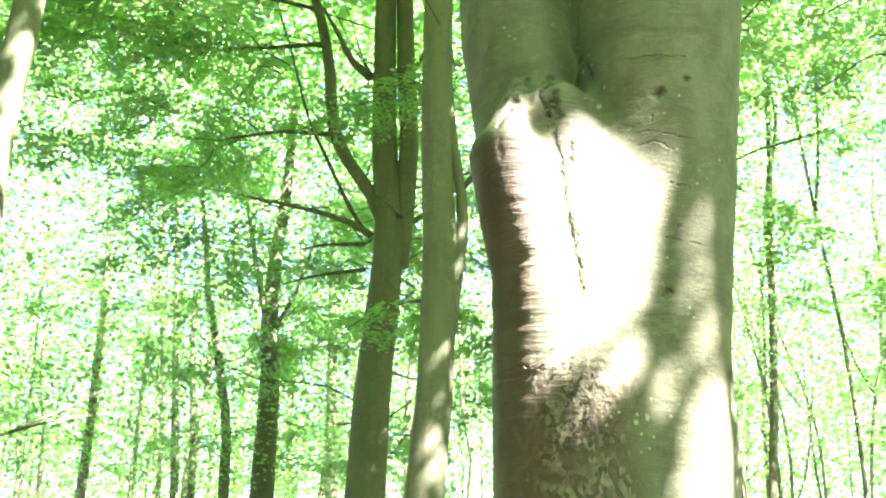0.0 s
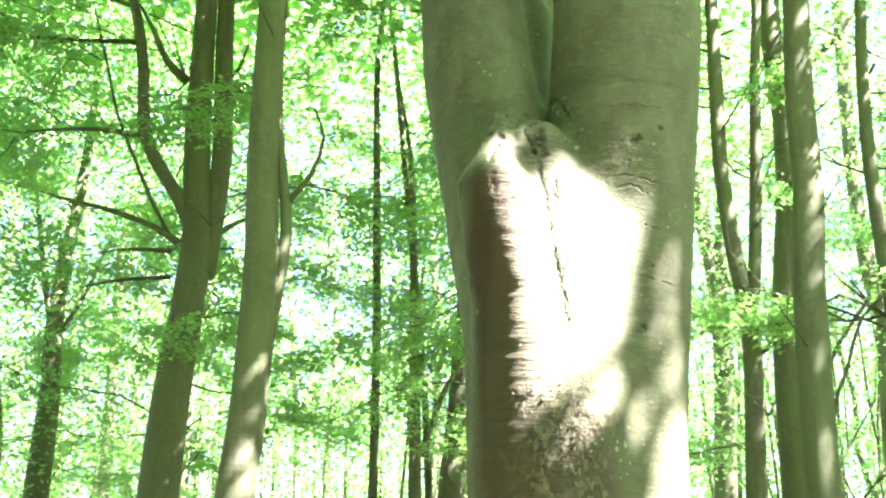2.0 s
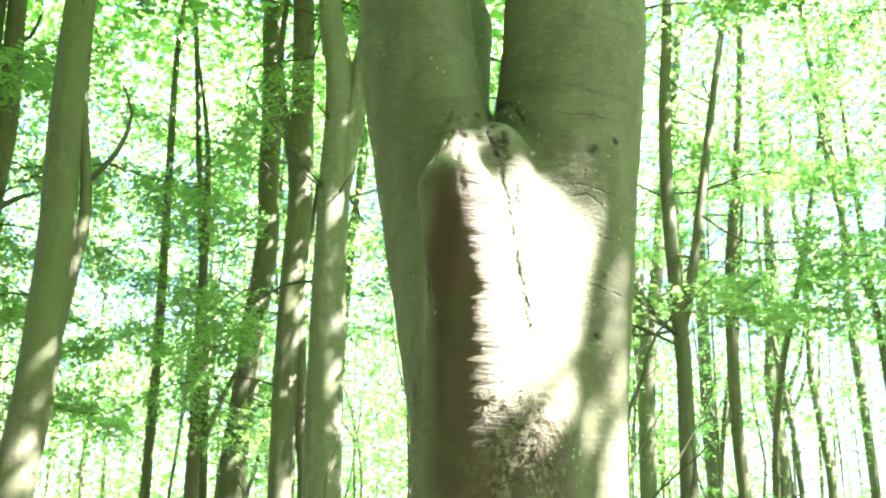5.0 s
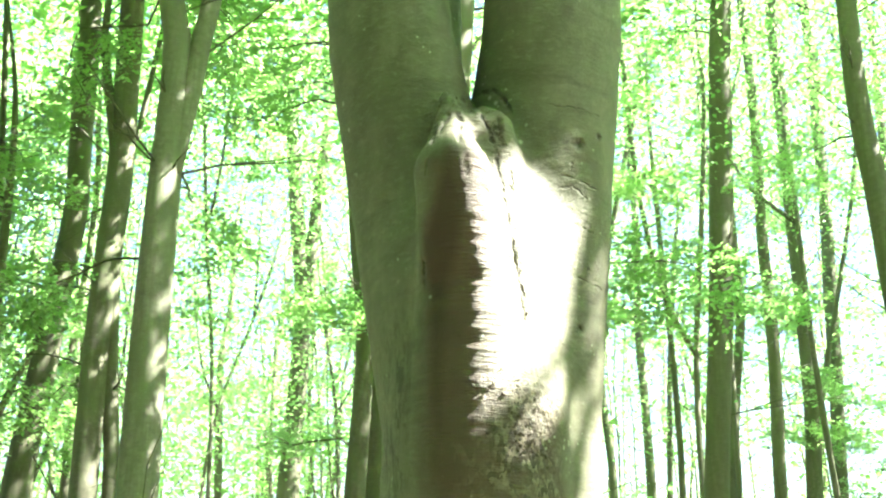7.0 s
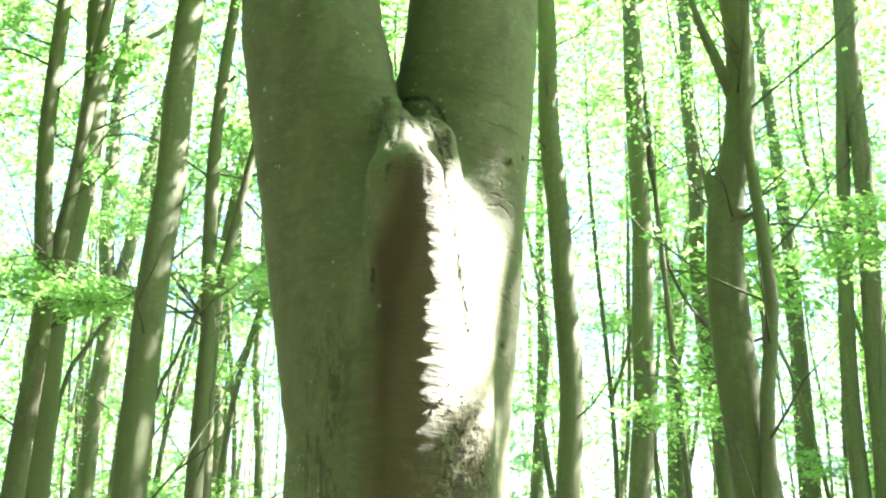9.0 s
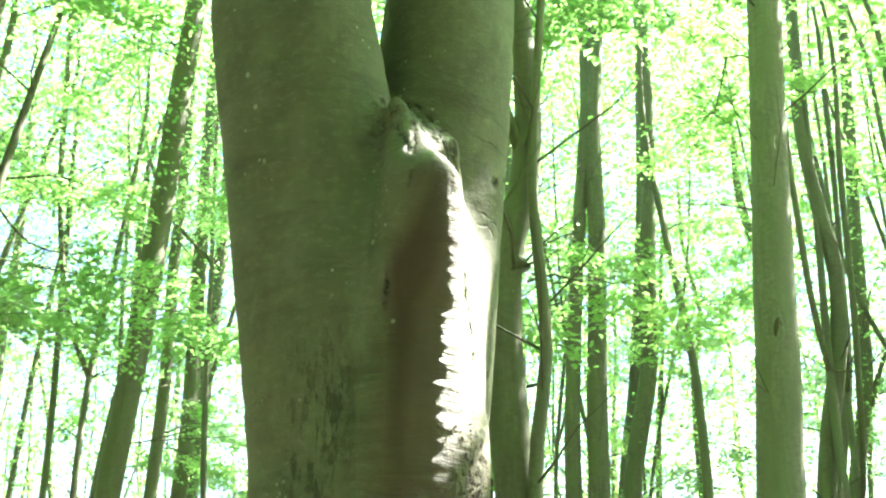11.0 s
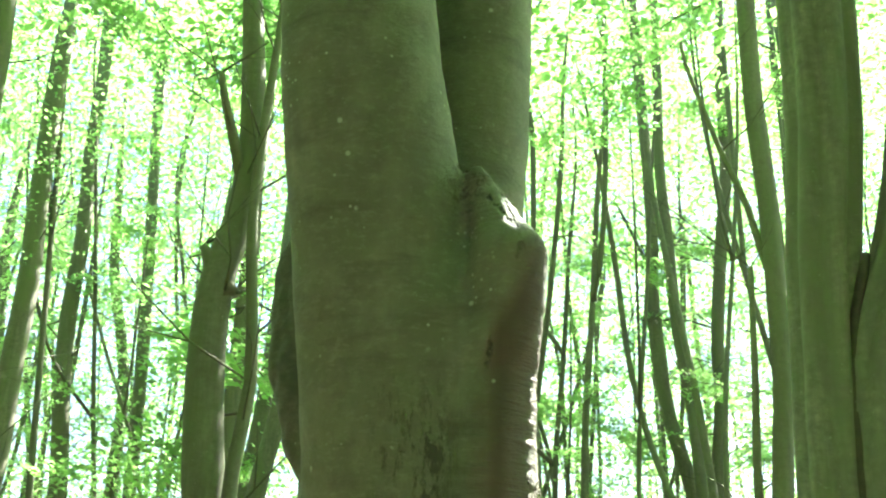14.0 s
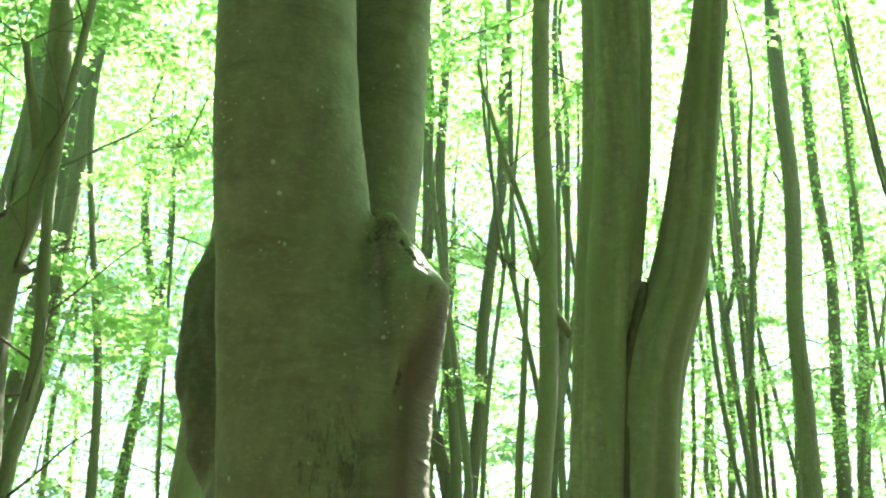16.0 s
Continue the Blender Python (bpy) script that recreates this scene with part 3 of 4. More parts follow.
def build_old_beech():
    rng = np.random.RandomState(5)
    tree = tagged(new("old_beech"), "old forked beech with smooth grey-green bark and a sunlit burr", "tree")
    step = 0.0068
    verts, faces = surface_net(old_beech_field, (-0.36, -0.38, 1.6), (0.66, 0.56, 3.9), step)
    # slow swellings, then fine wrinkles across the stem
    def field_normal(v, e=0.004):
        g = [old_beech_field(*(v + e * np.eye(3)[n]).T) - old_beech_field(*(v - e * np.eye(3)[n]).T) for n in range(3)]
        g = np.stack(g, 1)
        return g / (np.linalg.norm(g, axis=1)[:, None] + 1e-9)
    nrm = field_normal(verts)
    x, y, z = verts.T + 40.0
    push = 0.004 * lattice_noise(x * 5, y * 5, z * 3, 1) + 0.0022 * lattice_noise(x * 16, y * 16, z * 22, 2) + 0.0005 * lattice_noise(x * 30, y * 30, z * 60, 3)
    # close cross wrinkles on the ridge
    ridge = np.exp(-(((verts[:, 0] + 0.02) / 0.09) ** 2)) * (verts[:, 1] < -0.05) * (verts[:, 2] < 2.62)
    push += ridge * (0.0026 * lattice_noise(x * 3, y * 3, z * 66, 8) + 0.0014 * lattice_noise(x * 4, y * 4, z * 22, 9))
    # cracked, flaky bark at the burr and at the foot of the sunlit face
    rough = np.exp(-(((verts - (0.0, -0.14, 2.76)) / (0.1, 0.12, 0.09)) ** 2).sum(1)) + 0.5 * np.exp(-(((verts - (0.08, -0.23, 1.93)) / (0.085, 0.12, 0.16)) ** 2).sum(1))
    knobbly = np.exp(-(((verts - (0.25, 0.44, 2.42)) / (0.16, 0.12, 0.3)) ** 2).sum(1))
    push += knobbly * (0.016 * lattice_noise(x * 14, y * 14, z * 10, 12) + 0.008 * lattice_noise(x * 34, y * 34, z * 26, 13))
    push += rough * (0.009 * lattice_noise(x * 34, y * 34, z * 26, 4) + 0.006 * lattice_noise(x * 62, y * 62, z * 40, 6))
    verts = verts + nrm * push[:, None]
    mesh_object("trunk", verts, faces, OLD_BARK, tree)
    # loose flakes of bark: down the crack, round the burr, at the foot of the sunlit face
    flakes = []
    for k in range(3):
        n = 6 + k
        a = np.linspace(0, 2 * np.pi, n, endpoint=False)
        rim = [(rng.uniform(0.6, 1.1) * math.cos(t), rng.uniform(0.35, 0.75) * math.sin(t), 0.0) for t in a]
        top = [(0.75 * p[0] + 0.05, 0.75 * p[1], 0.35 + 0.25 * p[0]) for p in rim]
        me = bpy.data.meshes.new("bark_flake")
        me.from_pydata(rim + top, [], [list(range(n, 2 * n))] + [[i, (i + 1) % n, n + (i + 1) % n, n + i] for i in range(n)])
        me.materials.append(FLAKE)
        flakes.append(me)
    spots = [(np.interp(h, [p[2] for p in SPLITS[1][::-1]], [p[0] for p in SPLITS[1][::-1]]) + rng.normal(0, 0.006), -0.23, h) for h in rng.uniform(2.22, 2.68, 34)]
    spots += [(0.02 + rng.normal(0, 0.05), -0.17, 2.74 + rng.normal(0, 0.05)) for k in range(40)]
    spots += [(0.08 + rng.normal(0, 0.05), -0.23, 1.96 + rng.normal(0, 0.08)) for k in range(110)]
    p = np.array(spots)
    for k in range(6):
        p = p - field_normal(p) * old_beech_field(*p.T)[:, None]
    for at, up in zip(p, field_normal(p)):
        ob = new("bark_flake", flakes[rng.randint(3)])
        size = rng.uniform(0.003, 0.0085)
        turn = Vector(up).to_track_quat("Z", "Y").to_matrix().to_4x4()
        ob.matrix_world = Matrix.Translation(at - up * 0.001) @ turn @ pose(0, 0, 0, 0, 0, rng.uniform(0, 360)) @ Matrix.Diagonal((size, size, size, 1))
        ob.parent = tree
    foot = spline([(0.2, 0.06, -0.1), (0.2, 0.06, 0.35), (0.2, 0.06, 1.0), (0.2, 0.06, 1.66)], 0.15)
    mesh_object("trunk_foot", *tube(foot, 0.3 + 0.18 * np.exp(-foot[:, 2] / 0.3), 28, rng, 0.02), OLD_BARK, tree)
    for head, lean, r in (((-0.022, 0.212), (-0.1, 0.07), 0.175), ((0.34, -0.054), (0.06, -0.05), 0.18)):
        k = 1 + 0.45 * 0.7 / 1.12
        x0, y0 = (0.2 + (head[0] - 0.2) * k, 0.06 + (head[1] - 0.06) * k)
        line = spline([(x0, y0, 3.8), (x0 + lean[0], y0 + lean[1], 5.0), (x0 + 4 * lean[0], y0 + 4 * lean[1], 9), (x0 + 9 * lean[0], y0 + 9 * lean[1], 15)], 0.5)
        mesh_object("limb", *tube(line, np.linspace(r, 0.05, len(line)), 18, rng, 0.03), OLD_BARK, tree)
    # an added low bough, out of view, shades the stem except through its leaf gaps
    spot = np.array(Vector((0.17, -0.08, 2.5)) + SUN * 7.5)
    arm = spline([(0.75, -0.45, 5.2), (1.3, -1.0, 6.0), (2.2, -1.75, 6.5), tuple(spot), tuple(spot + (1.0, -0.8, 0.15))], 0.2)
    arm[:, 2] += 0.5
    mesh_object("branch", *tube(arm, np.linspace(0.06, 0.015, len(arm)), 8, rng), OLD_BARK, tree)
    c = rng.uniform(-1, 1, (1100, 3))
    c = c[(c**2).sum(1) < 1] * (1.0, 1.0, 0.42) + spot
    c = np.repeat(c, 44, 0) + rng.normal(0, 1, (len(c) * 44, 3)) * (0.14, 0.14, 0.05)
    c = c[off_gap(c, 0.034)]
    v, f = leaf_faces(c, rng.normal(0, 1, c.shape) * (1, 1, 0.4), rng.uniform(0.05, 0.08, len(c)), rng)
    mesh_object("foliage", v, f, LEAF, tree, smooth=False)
    return tree



# ---- leaves: a few boughs, shared by all trees ----
leaf_rng = np.random.RandomState(11)
BOUGHS = []
for sprays, per, length in ((18, 50, 2.6), (14, 52, 2.0), (22, 48, 3.1), (14, 50, 1.7), (26, 50, 3.8), (33, 52, 4.7), (42, 52, 5.8), (48, 52, 7.0)):
    v, f = bough_leaves(leaf_rng, sprays, per, length, 0.085)
    me = bpy.data.meshes.new("foliage")
    me.from_pydata(v.tolist(), [], f.tolist())
    me.materials.append(LEAF)
    BOUGHS.append((me, length))
tree_rng = np.random.RandomState(3)
build_old_beech()


def add_bough(tree, start, heading, length, rise, r, leaves=True):
    """A branch from the stem with its leaves."""
    rng = tree_rng
    way = np.array([math.cos(heading), math.sin(heading), 0])
    over = np.array([-way[1], way[0], 0])
    bend = rng.uniform(-0.3, 0.3)
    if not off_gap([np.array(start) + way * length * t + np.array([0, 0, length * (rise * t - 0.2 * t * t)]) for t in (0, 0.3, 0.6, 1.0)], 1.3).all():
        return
    pts = [np.array(start) + way * length * t + over * length * (bend * t * t + rng.normal(0, 0.05)) + np.array([0, 0, length * (rise * t - 0.2 * t * t + rng.normal(0, 0.04))]) for t in (0, 0.25, 0.5, 0.75, 1.0)]
    line = spline(pts, max(0.25, length / 9))
    parts = [tube(line, np.linspace(r, r * 0.25, len(line)), 6, rng)]
    for k in range(int(length * 2)):
        i = rng.randint(len(line) // 4, len(line) - 1)
        d = (line[min(i + 1, len(line) - 1)] - line[i - 1])
        d /= np.linalg.norm(d) + 1e-9
        side = np.cross(d, (0, 0, 1)) * rng.choice((-1, 1)) + d * rng.uniform(0.3, 1.2) + np.array([0, 0, rng.uniform(-0.1, 0.4)])
        side /= np.linalg.norm(side)
        ln = rng.uniform(0.4, 1.0) * (0.4 + length * 0.18)
        tw = [line[i], line[i] + side * ln * 0.5 + rng.normal(0, 0.05, 3), line[i] + side * ln + rng.normal(0, 0.1, 3)]
        parts.append(tube(np.array(tw), [r * 0.4, r * 0.25, r * 0.12], 4, rng))
    mesh_object("branch", *joined(parts), TWIG, tree)
    if leaves:
        fit = length * 0.95 + 0.5
        me, size = sorted(BOUGHS, key=lambda one: abs(one[1] - fit))[rng.randint(2)]
        scale = fit / size
        a, b = line[len(line) // 5], line[-1]
        head = b - a
        yaw, pitch = math.atan2(head[1], head[0]), math.atan2(head[2], math.hypot(head[0], head[1]))
        ob = new("foliage", me)
        ob.matrix_world = Matrix.Translation(a) @ Euler((rng.normal(0, 0.2), -pitch, yaw)).to_matrix().to_4x4() @ Matrix.Diagonal((scale, max(scale, 0.9), max(scale, 0.9), 1))
        ob.parent = tree


def beech(*stems, boughs=8, low=3.5, high=13.0, label="slender grey-green beech in the wood", reach=1.0, flute=0.035, cap=7.0, shoots=16, spread=1.25, bark=None, ribs=0.0):
    """A beech: its trunk first, then its further stems, each a line of points with its first and last radius."""
    rng = tree_rng
    tree = tagged(new("beech_tree"), label, "tree", "beech wood")
    lines = []
    for n, (pts, r0, r1, *own) in enumerate(stems):
        pts = [np.array(p) for p in pts]
        first, last = pts[0], pts[-1]
        if n == 0:
            slope = (pts[1] - first) / max(0.3, (pts[1] - first)[2])
            foot = first - np.clip(slope, -0.25, 1) * first[2] * (0.6, 0.6, 1)
            foot[2] = -0.12
            pts = [foot, (first + foot) / 2] + pts
        elif np.hypot(*(lines[0][0][np.argmin(abs(lines[0][0][:, 2] - first[2])), :2] - first[:2])) > max(0.6 * stems[0][1], 0.12) and first[2] < 6.0:
            # a stem that stands beside the trunk goes down to the ground
            foot = 0.5 * first + 0.5 * lines[0][0][0]
            foot[2] = -0.12
            pts = [foot, (first + foot) / 2] + pts
        trend = last - pts[-2]
        trend = trend / np.linalg.norm(trend)
        small = n > 0 and r1 < 0.07
        if not small:
            up = min(cap, rng.uniform(4, 7))
            pts += [last + (trend * 0.6 + (0, 0, 0.4)) * up * 0.5 + rng.normal(0, 0.12, 3) * (1, 1, 0), last + (trend * 0.35 + (0, 0, 0.65)) * up + rng.normal(0, 0.35, 3) * (1, 1, 0)]
        line = spline(pts, 0.4 if r0 > 0.05 else 0.25)
        radii = np.interp(line[:, 2], [0, max(0.1, stems[n][0][0][2]), max(last[2], stems[n][0][0][2] + 0.1), max(p[2] for p in pts) + 0.01], [r0 * 1.15, r0, r1, r1 if small else r1 * 0.3])
        if small:
            radii = np.linspace(r0, r1 * 0.6, len(line))
        if n == 0:
            radii = radii * (1 + 0.5 * np.exp(-np.maximum(line[:, 2], 0) / 0.35))
        mesh_object("trunk" if n == 0 else "limb", *tube(line, radii, 48 if ribs else 14 if r0 > 0.1 else 9, rng, flute if n < 2 else 0.035, ribs if n < 2 else 0.0), own[0] if own else bark or (BARK if r0 > 0.05 else TWIG), tree)
        lines.append((line, radii))
    # thin bare side shoots
    for k in range(shoots):
        line, radii = lines[rng.randint(len(lines))]
        i = int(np.argmin(abs(line[:, 2] - rng.uniform(1.5, 13.0))))
        a, ln, lift = rng.uniform(0, 6.28), rng.uniform(0.5, 2.0), rng.uniform(0.1, 1.1)
        way = np.array([math.cos(a), math.sin(a), lift])
        pts = [line[i] + way * ln * t + rng.normal(0, 0.05, 3) * t * ln + np.array([0, 0, 0.15 * ln * t * t]) for t in (0, 0.35, 0.7, 1.0)]
        r = min(radii[i] * 0.3, rng.uniform(0.008, 0.02))
        mesh_object("twig", *tube(np.array(pts), [r, r * 0.8, r * 0.55, r * 0.3], 5, rng), TWIG, tree)
        q = pts[1]
        side = way + rng.normal(0, 0.6, 3)
        mesh_object("twig", *tube(np.array([q, q + side * ln * 0.2, q + side * ln * 0.4 + rng.normal(0, 0.04, 3)]), [r * 0.6, r * 0.45, r * 0.25], 4, rng), TWIG, tree)
    for k in range(boughs):
        line, radii = lines[0] if k % 2 == 0 else lines[rng.randint(len(lines))]
        z = rng.uniform(low, high)
        i = int(np.argmin(abs(line[:, 2] - z)))
        ln = rng.uniform(1.4, 3.8) * reach
        add_bough(tree, line[i], math.atan2(line[i][1], line[i][0]) + rng.uniform(-spread, spread), ln, rng.uniform(0.05, 0.6), min(radii[i] * 0.28, 0.02))
    return tree


def add_scar(tree, centre, facing, radius, wide, tall):
    """The lips and the dark slit of an old wound on a round stem."""
    rng = np.random.RandomState(9)
    out = np.array([math.cos(facing), math.sin(facing), 0])
    side = np.array([-out[1], out[0], 0])
    loop = []
    for k in range(17):
        a = 2 * math.pi * k / 16
        x, z = wide * math.cos(a) * (1 - 0.35 * math.sin(a)), tall * math.sin(a)
        loop.append(np.array(centre) + side * x + out * (math.sqrt(radius**2 - x * x) - 0.01) + np.array([0, 0, z]))
    mesh_object("scar_lip", *tube(np.array(loop), [wide * 0.38] * 17, 8, rng, 0.12), PALE_BARK, tree)
    slit = [np.array(centre) + out * (radius - 0.015) + side * 0.02 * math.sin(3 * t) + np.array([0, 0, tall * t]) for t in np.linspace(-0.85, 0.85, 9)]
    mesh_object("scar_slit", *tube(np.array(slit), [wide * w for w in (0.15, 0.4, 0.6, 0.7, 0.7, 0.65, 0.5, 0.3, 0.12)], 8, rng, 0.1), FLAKE, tree, "dark hollow slit of the scar")


# ---- the beeches of the wood ----
beech(([(-3.95, 5.46, 3.33), (-3.92, 5.48, 4.33), (-3.91, 5.49, 5.05), (-3.86, 5.51, 5.66), (-3.82, 5.52, 6.25)], 0.141, 0.123), boughs=9, reach=1.0, low=5.0, spread=0.8, label="leaning beech with a sunlit flank")
forked = beech(([(-1.67, 15.54, 3.28), (-1.60, 15.55, 4.74), (-1.48, 15.55, 6.28), (-1.42, 15.56, 7.60), (-1.56, 15.55, 9.17), (-1.60, 15.55, 10.95), (-1.62, 15.55, 12.36)], 0.318, 0.189),
      ([(-1.24, 15.57, 6.89), (-1.12, 15.57, 8.98), (-1.21, 15.57, 10.64), (-1.28, 15.57, 12.38)], 0.184, 0.148),
      ([(-1.46, 15.55, 7.49), (-1.76, 15.54, 8.20), (-2.19, 15.51, 8.82), (-2.47, 15.50, 9.45), (-2.58, 15.49, 10.55), (-2.79, 15.48, 11.57), (-2.99, 15.46, 12.26)], 0.127, 0.084),
      ([(-1.82, 15.53, 10.43), (-2.19, 15.51, 10.75), (-2.47, 15.50, 11.30), (-2.76, 15.48, 11.81)], 0.092, 0.042),
      ([(-1.73, 15.54, 7.43), (-2.13, 15.52, 7.67), (-2.72, 15.48, 7.85), (-3.31, 15.45, 7.97), (-3.89, 15.41, 8.08)], 0.068, 0.029),
      ([(-1.82, 15.53, 7.27), (-2.49, 15.49, 7.24), (-2.96, 15.47, 7.14)], 0.039, 0.019),
      ([(-1.79, 15.53, 6.82), (-2.65, 15.48, 6.68), (-3.20, 15.45, 6.51)], 0.043, 0.024),
      ([(-2.51, 15.49, 9.29), (-3.21, 15.45, 9.32), (-3.79, 15.42, 9.25), (-4.37, 15.38, 9.13)], 0.050, 0.025),
      ([(-2.66, 15.48, 11.08), (-3.52, 15.43, 10.97), (-4.62, 15.37, 10.90), (-5.92, 15.29, 10.93)], 0.046, 0.025),
      ([(-2.81, 15.48, 11.74), (-3.59, 15.43, 11.93), (-4.51, 15.37, 11.98), (-5.99, 15.29, 11.59)], 0.047, 0.026),
      ([(-1.83, 15.53, 7.48), (-2.14, 15.51, 7.98), (-2.59, 15.49, 8.90), (-2.93, 15.47, 9.64), (-3.25, 15.45, 10.74), (-3.71, 15.42, 12.21)], 0.039, 0.026),
      ([(-1.07, 15.58, 7.66), (-0.77, 15.60, 7.89), (-0.55, 15.61, 8.00)], 0.059, 0.040),
      ([(-1.21, 15.57, 10.52), (-0.96, 15.58, 10.77), (-0.82, 15.59, 11.29)], 0.046, 0.031), boughs=26, reach=1.9, spread=0.95, label="dark forked beech with long level branches")
for at in ((-3.2, 15.4, 8.0), (-3.8, 15.4, 9.2), (-4.4, 15.4, 9.1), (-2.7, 15.5, 10.9), (-3.7, 15.4, 11.0), (-4.8, 15.4, 10.9), (-5.9, 15.3, 10.9), (-3.6, 15.4, 11.9), (-4.6, 15.4, 12.0), (-5.9, 15.3, 11.6), (-3.3, 15.4, 10.5)):
    for turn in (-0.5, 0.6):
        add_bough(forked, at, math.pi + turn + tree_rng.uniform(-0.4, 0.4), tree_rng.uniform(2.0, 4.2), tree_rng.uniform(0.05, 0.3), 0.014)
beech(([(-0.54, 10.09, 2.77), (-0.47, 10.09, 3.61), (-0.45, 10.09, 4.61), (-0.44, 10.09, 5.66), (-0.49, 10.09, 6.76), (-0.51, 10.09, 8.33), (-0.50, 10.09, 9.15)], 0.217, 0.192),
      ([(-0.34, 10.09, 4.34), (-0.24, 10.09, 5.10), (-0.16, 10.09, 5.89), (-0.23, 10.09, 6.55), (-0.33, 10.09, 7.30), (-0.37, 10.09, 8.33)], 0.099, 0.065),
      ([(-0.17, 10.09, 6.29), (0.11, 10.09, 6.71), (0.23, 10.09, 7.21), (0.09, 10.09, 7.59)], 0.042, 0.021), boughs=5, spread=0.9, shoots=3, label="grey beech of two twining stems")
beech(([(-4.58, 22.74, 3.91), (-4.57, 22.74, 6.20), (-4.64, 22.73, 7.53), (-4.60, 22.74, 9.19), (-4.48, 22.76, 10.34), (-4.40, 22.77, 12.12)], 0.265, 0.112),
      ([(-4.70, 22.72, 7.53), (-5.03, 22.66, 8.88), (-5.25, 22.63, 9.99), (-5.46, 22.59, 10.98)], 0.092, 0.055),
      ([(-4.59, 22.74, 7.26), (-4.08, 22.82, 8.39), (-3.65, 22.89, 9.83)], 0.066, 0.041), boughs=20, reach=1.6)
beech(([(-5.87, 24.74, 4.07), (-5.92, 24.73, 5.43), (-6.17, 24.68, 6.81), (-6.40, 24.63, 7.94), (-6.61, 24.58, 8.80), (-6.69, 24.56, 9.69)], 0.136, 0.072))
beech(([(-10.96, 29.59, 4.44), (-10.90, 29.61, 6.35), (-10.90, 29.61, 8.34), (-10.91, 29.61, 10.41)], 0.144, 0.101), boughs=4)
beech(([(-8.97, 32.24, 4.73), (-9.32, 32.15, 9.67), (-9.51, 32.10, 12.49)], 0.138, 0.092),
      ([(-8.45, 32.38, 4.92), (-8.78, 32.29, 9.34)], 0.122, 0.090), boughs=4)
beech(([(-4.21, 33.08, 5.43), (-4.34, 33.07, 9.06), (-4.44, 33.06, 12.34)], 0.197, 0.133), boughs=4)
beech(([(6.27, 11.18, 3.07), (6.33, 11.15, 4.46), (6.34, 11.15, 5.35), (6.21, 11.21, 6.53), (6.13, 11.25, 7.59), (6.12, 11.26, 8.32), (6.13, 11.25, 9.74)], 0.145, 0.105),
      ([(6.37, 11.13, 5.59), (6.45, 11.09, 6.26), (6.56, 11.04, 7.83), (6.65, 10.99, 9.50), (6.74, 10.95, 10.67)], 0.097, 0.070))
beech(([(5.04, 7.30, 2.67), (5.05, 7.30, 3.69), (5.08, 7.28, 4.90), (5.14, 7.24, 5.85), (5.13, 7.25, 6.85), (5.19, 7.21, 8.27)], 0.174, 0.143),
      ([(5.15, 7.24, 3.34), (5.32, 7.14, 3.92), (5.48, 7.05, 4.44), (5.76, 6.88, 4.73)], 0.040, 0.023))
beech(([(6.56, 8.12, 2.81), (6.57, 8.12, 3.62), (6.58, 8.11, 4.59), (6.55, 8.13, 5.14), (6.51, 8.15, 5.98), (6.50, 8.16, 7.08), (6.54, 8.13, 8.23), (6.59, 8.10, 9.03)], 0.106, 0.065),
      ([(6.55, 8.13, 4.73), (6.72, 8.02, 5.61), (6.83, 7.94, 6.45), (7.01, 7.82, 7.76), (7.18, 7.71, 8.91)], 0.072, 0.064))
beech(([(12.60, 14.73, 3.65), (12.55, 14.77, 4.98), (12.56, 14.77, 6.59), (12.61, 14.73, 8.27), (12.78, 14.60, 10.02), (12.96, 14.46, 11.84)], 0.123, 0.103))
beech(([(2.83, 17.95, 3.53), (2.79, 17.95, 5.42), (2.74, 17.96, 6.51), (2.71, 17.97, 8.22)], 0.135, 0.078),
      ([(2.92, 17.93, 4.36), (3.36, 17.86, 5.65), (3.86, 17.77, 6.56)], 0.074, 0.044))
beech(([(3.59, 18.41, 3.43), (3.76, 18.37, 5.27), (3.87, 18.34, 7.00), (4.00, 18.30, 8.60), (3.96, 18.31, 10.01), (3.90, 18.33, 12.24), (3.82, 18.35, 13.53)], 0.251, 0.210))
beech(([(3.26, 13.42, 3.04), (3.23, 13.43, 4.47), (3.24, 13.43, 6.34), (3.28, 13.42, 7.69), (3.24, 13.43, 9.41), (3.18, 13.45, 10.91)], 0.197, 0.182),
      ([(3.59, 13.32, 3.06), (3.43, 13.37, 4.90), (3.32, 13.40, 6.61), (3.21, 13.44, 7.96)], 0.111, 0.095))
beech(([(2.71, 9.71, 2.73), (2.70, 9.72, 3.86), (2.68, 9.72, 4.84), (2.68, 9.73, 6.23), (2.70, 9.72, 7.35), (2.66, 9.73, 8.27), (2.54, 9.77, 8.89)], 0.229, 0.157),
      ([(2.71, 9.71, 6.38), (2.79, 9.69, 6.98), (2.88, 9.66, 7.60), (2.95, 9.63, 8.31), (3.04, 9.60, 8.97)], 0.149, 0.123), boughs=8, bark=PALE_BARK, label="stout pale beech that forks high up")
beech(([(13.31, 27.12, 4.70), (13.42, 27.07, 7.33), (13.45, 27.05, 9.04), (13.44, 27.06, 10.46), (13.18, 27.19, 13.00), (12.90, 27.33, 15.86)], 0.327, 0.199),
      ([(13.50, 27.03, 10.10), (13.63, 26.96, 12.47), (13.81, 26.87, 15.34)], 0.207, 0.163), boughs=4)
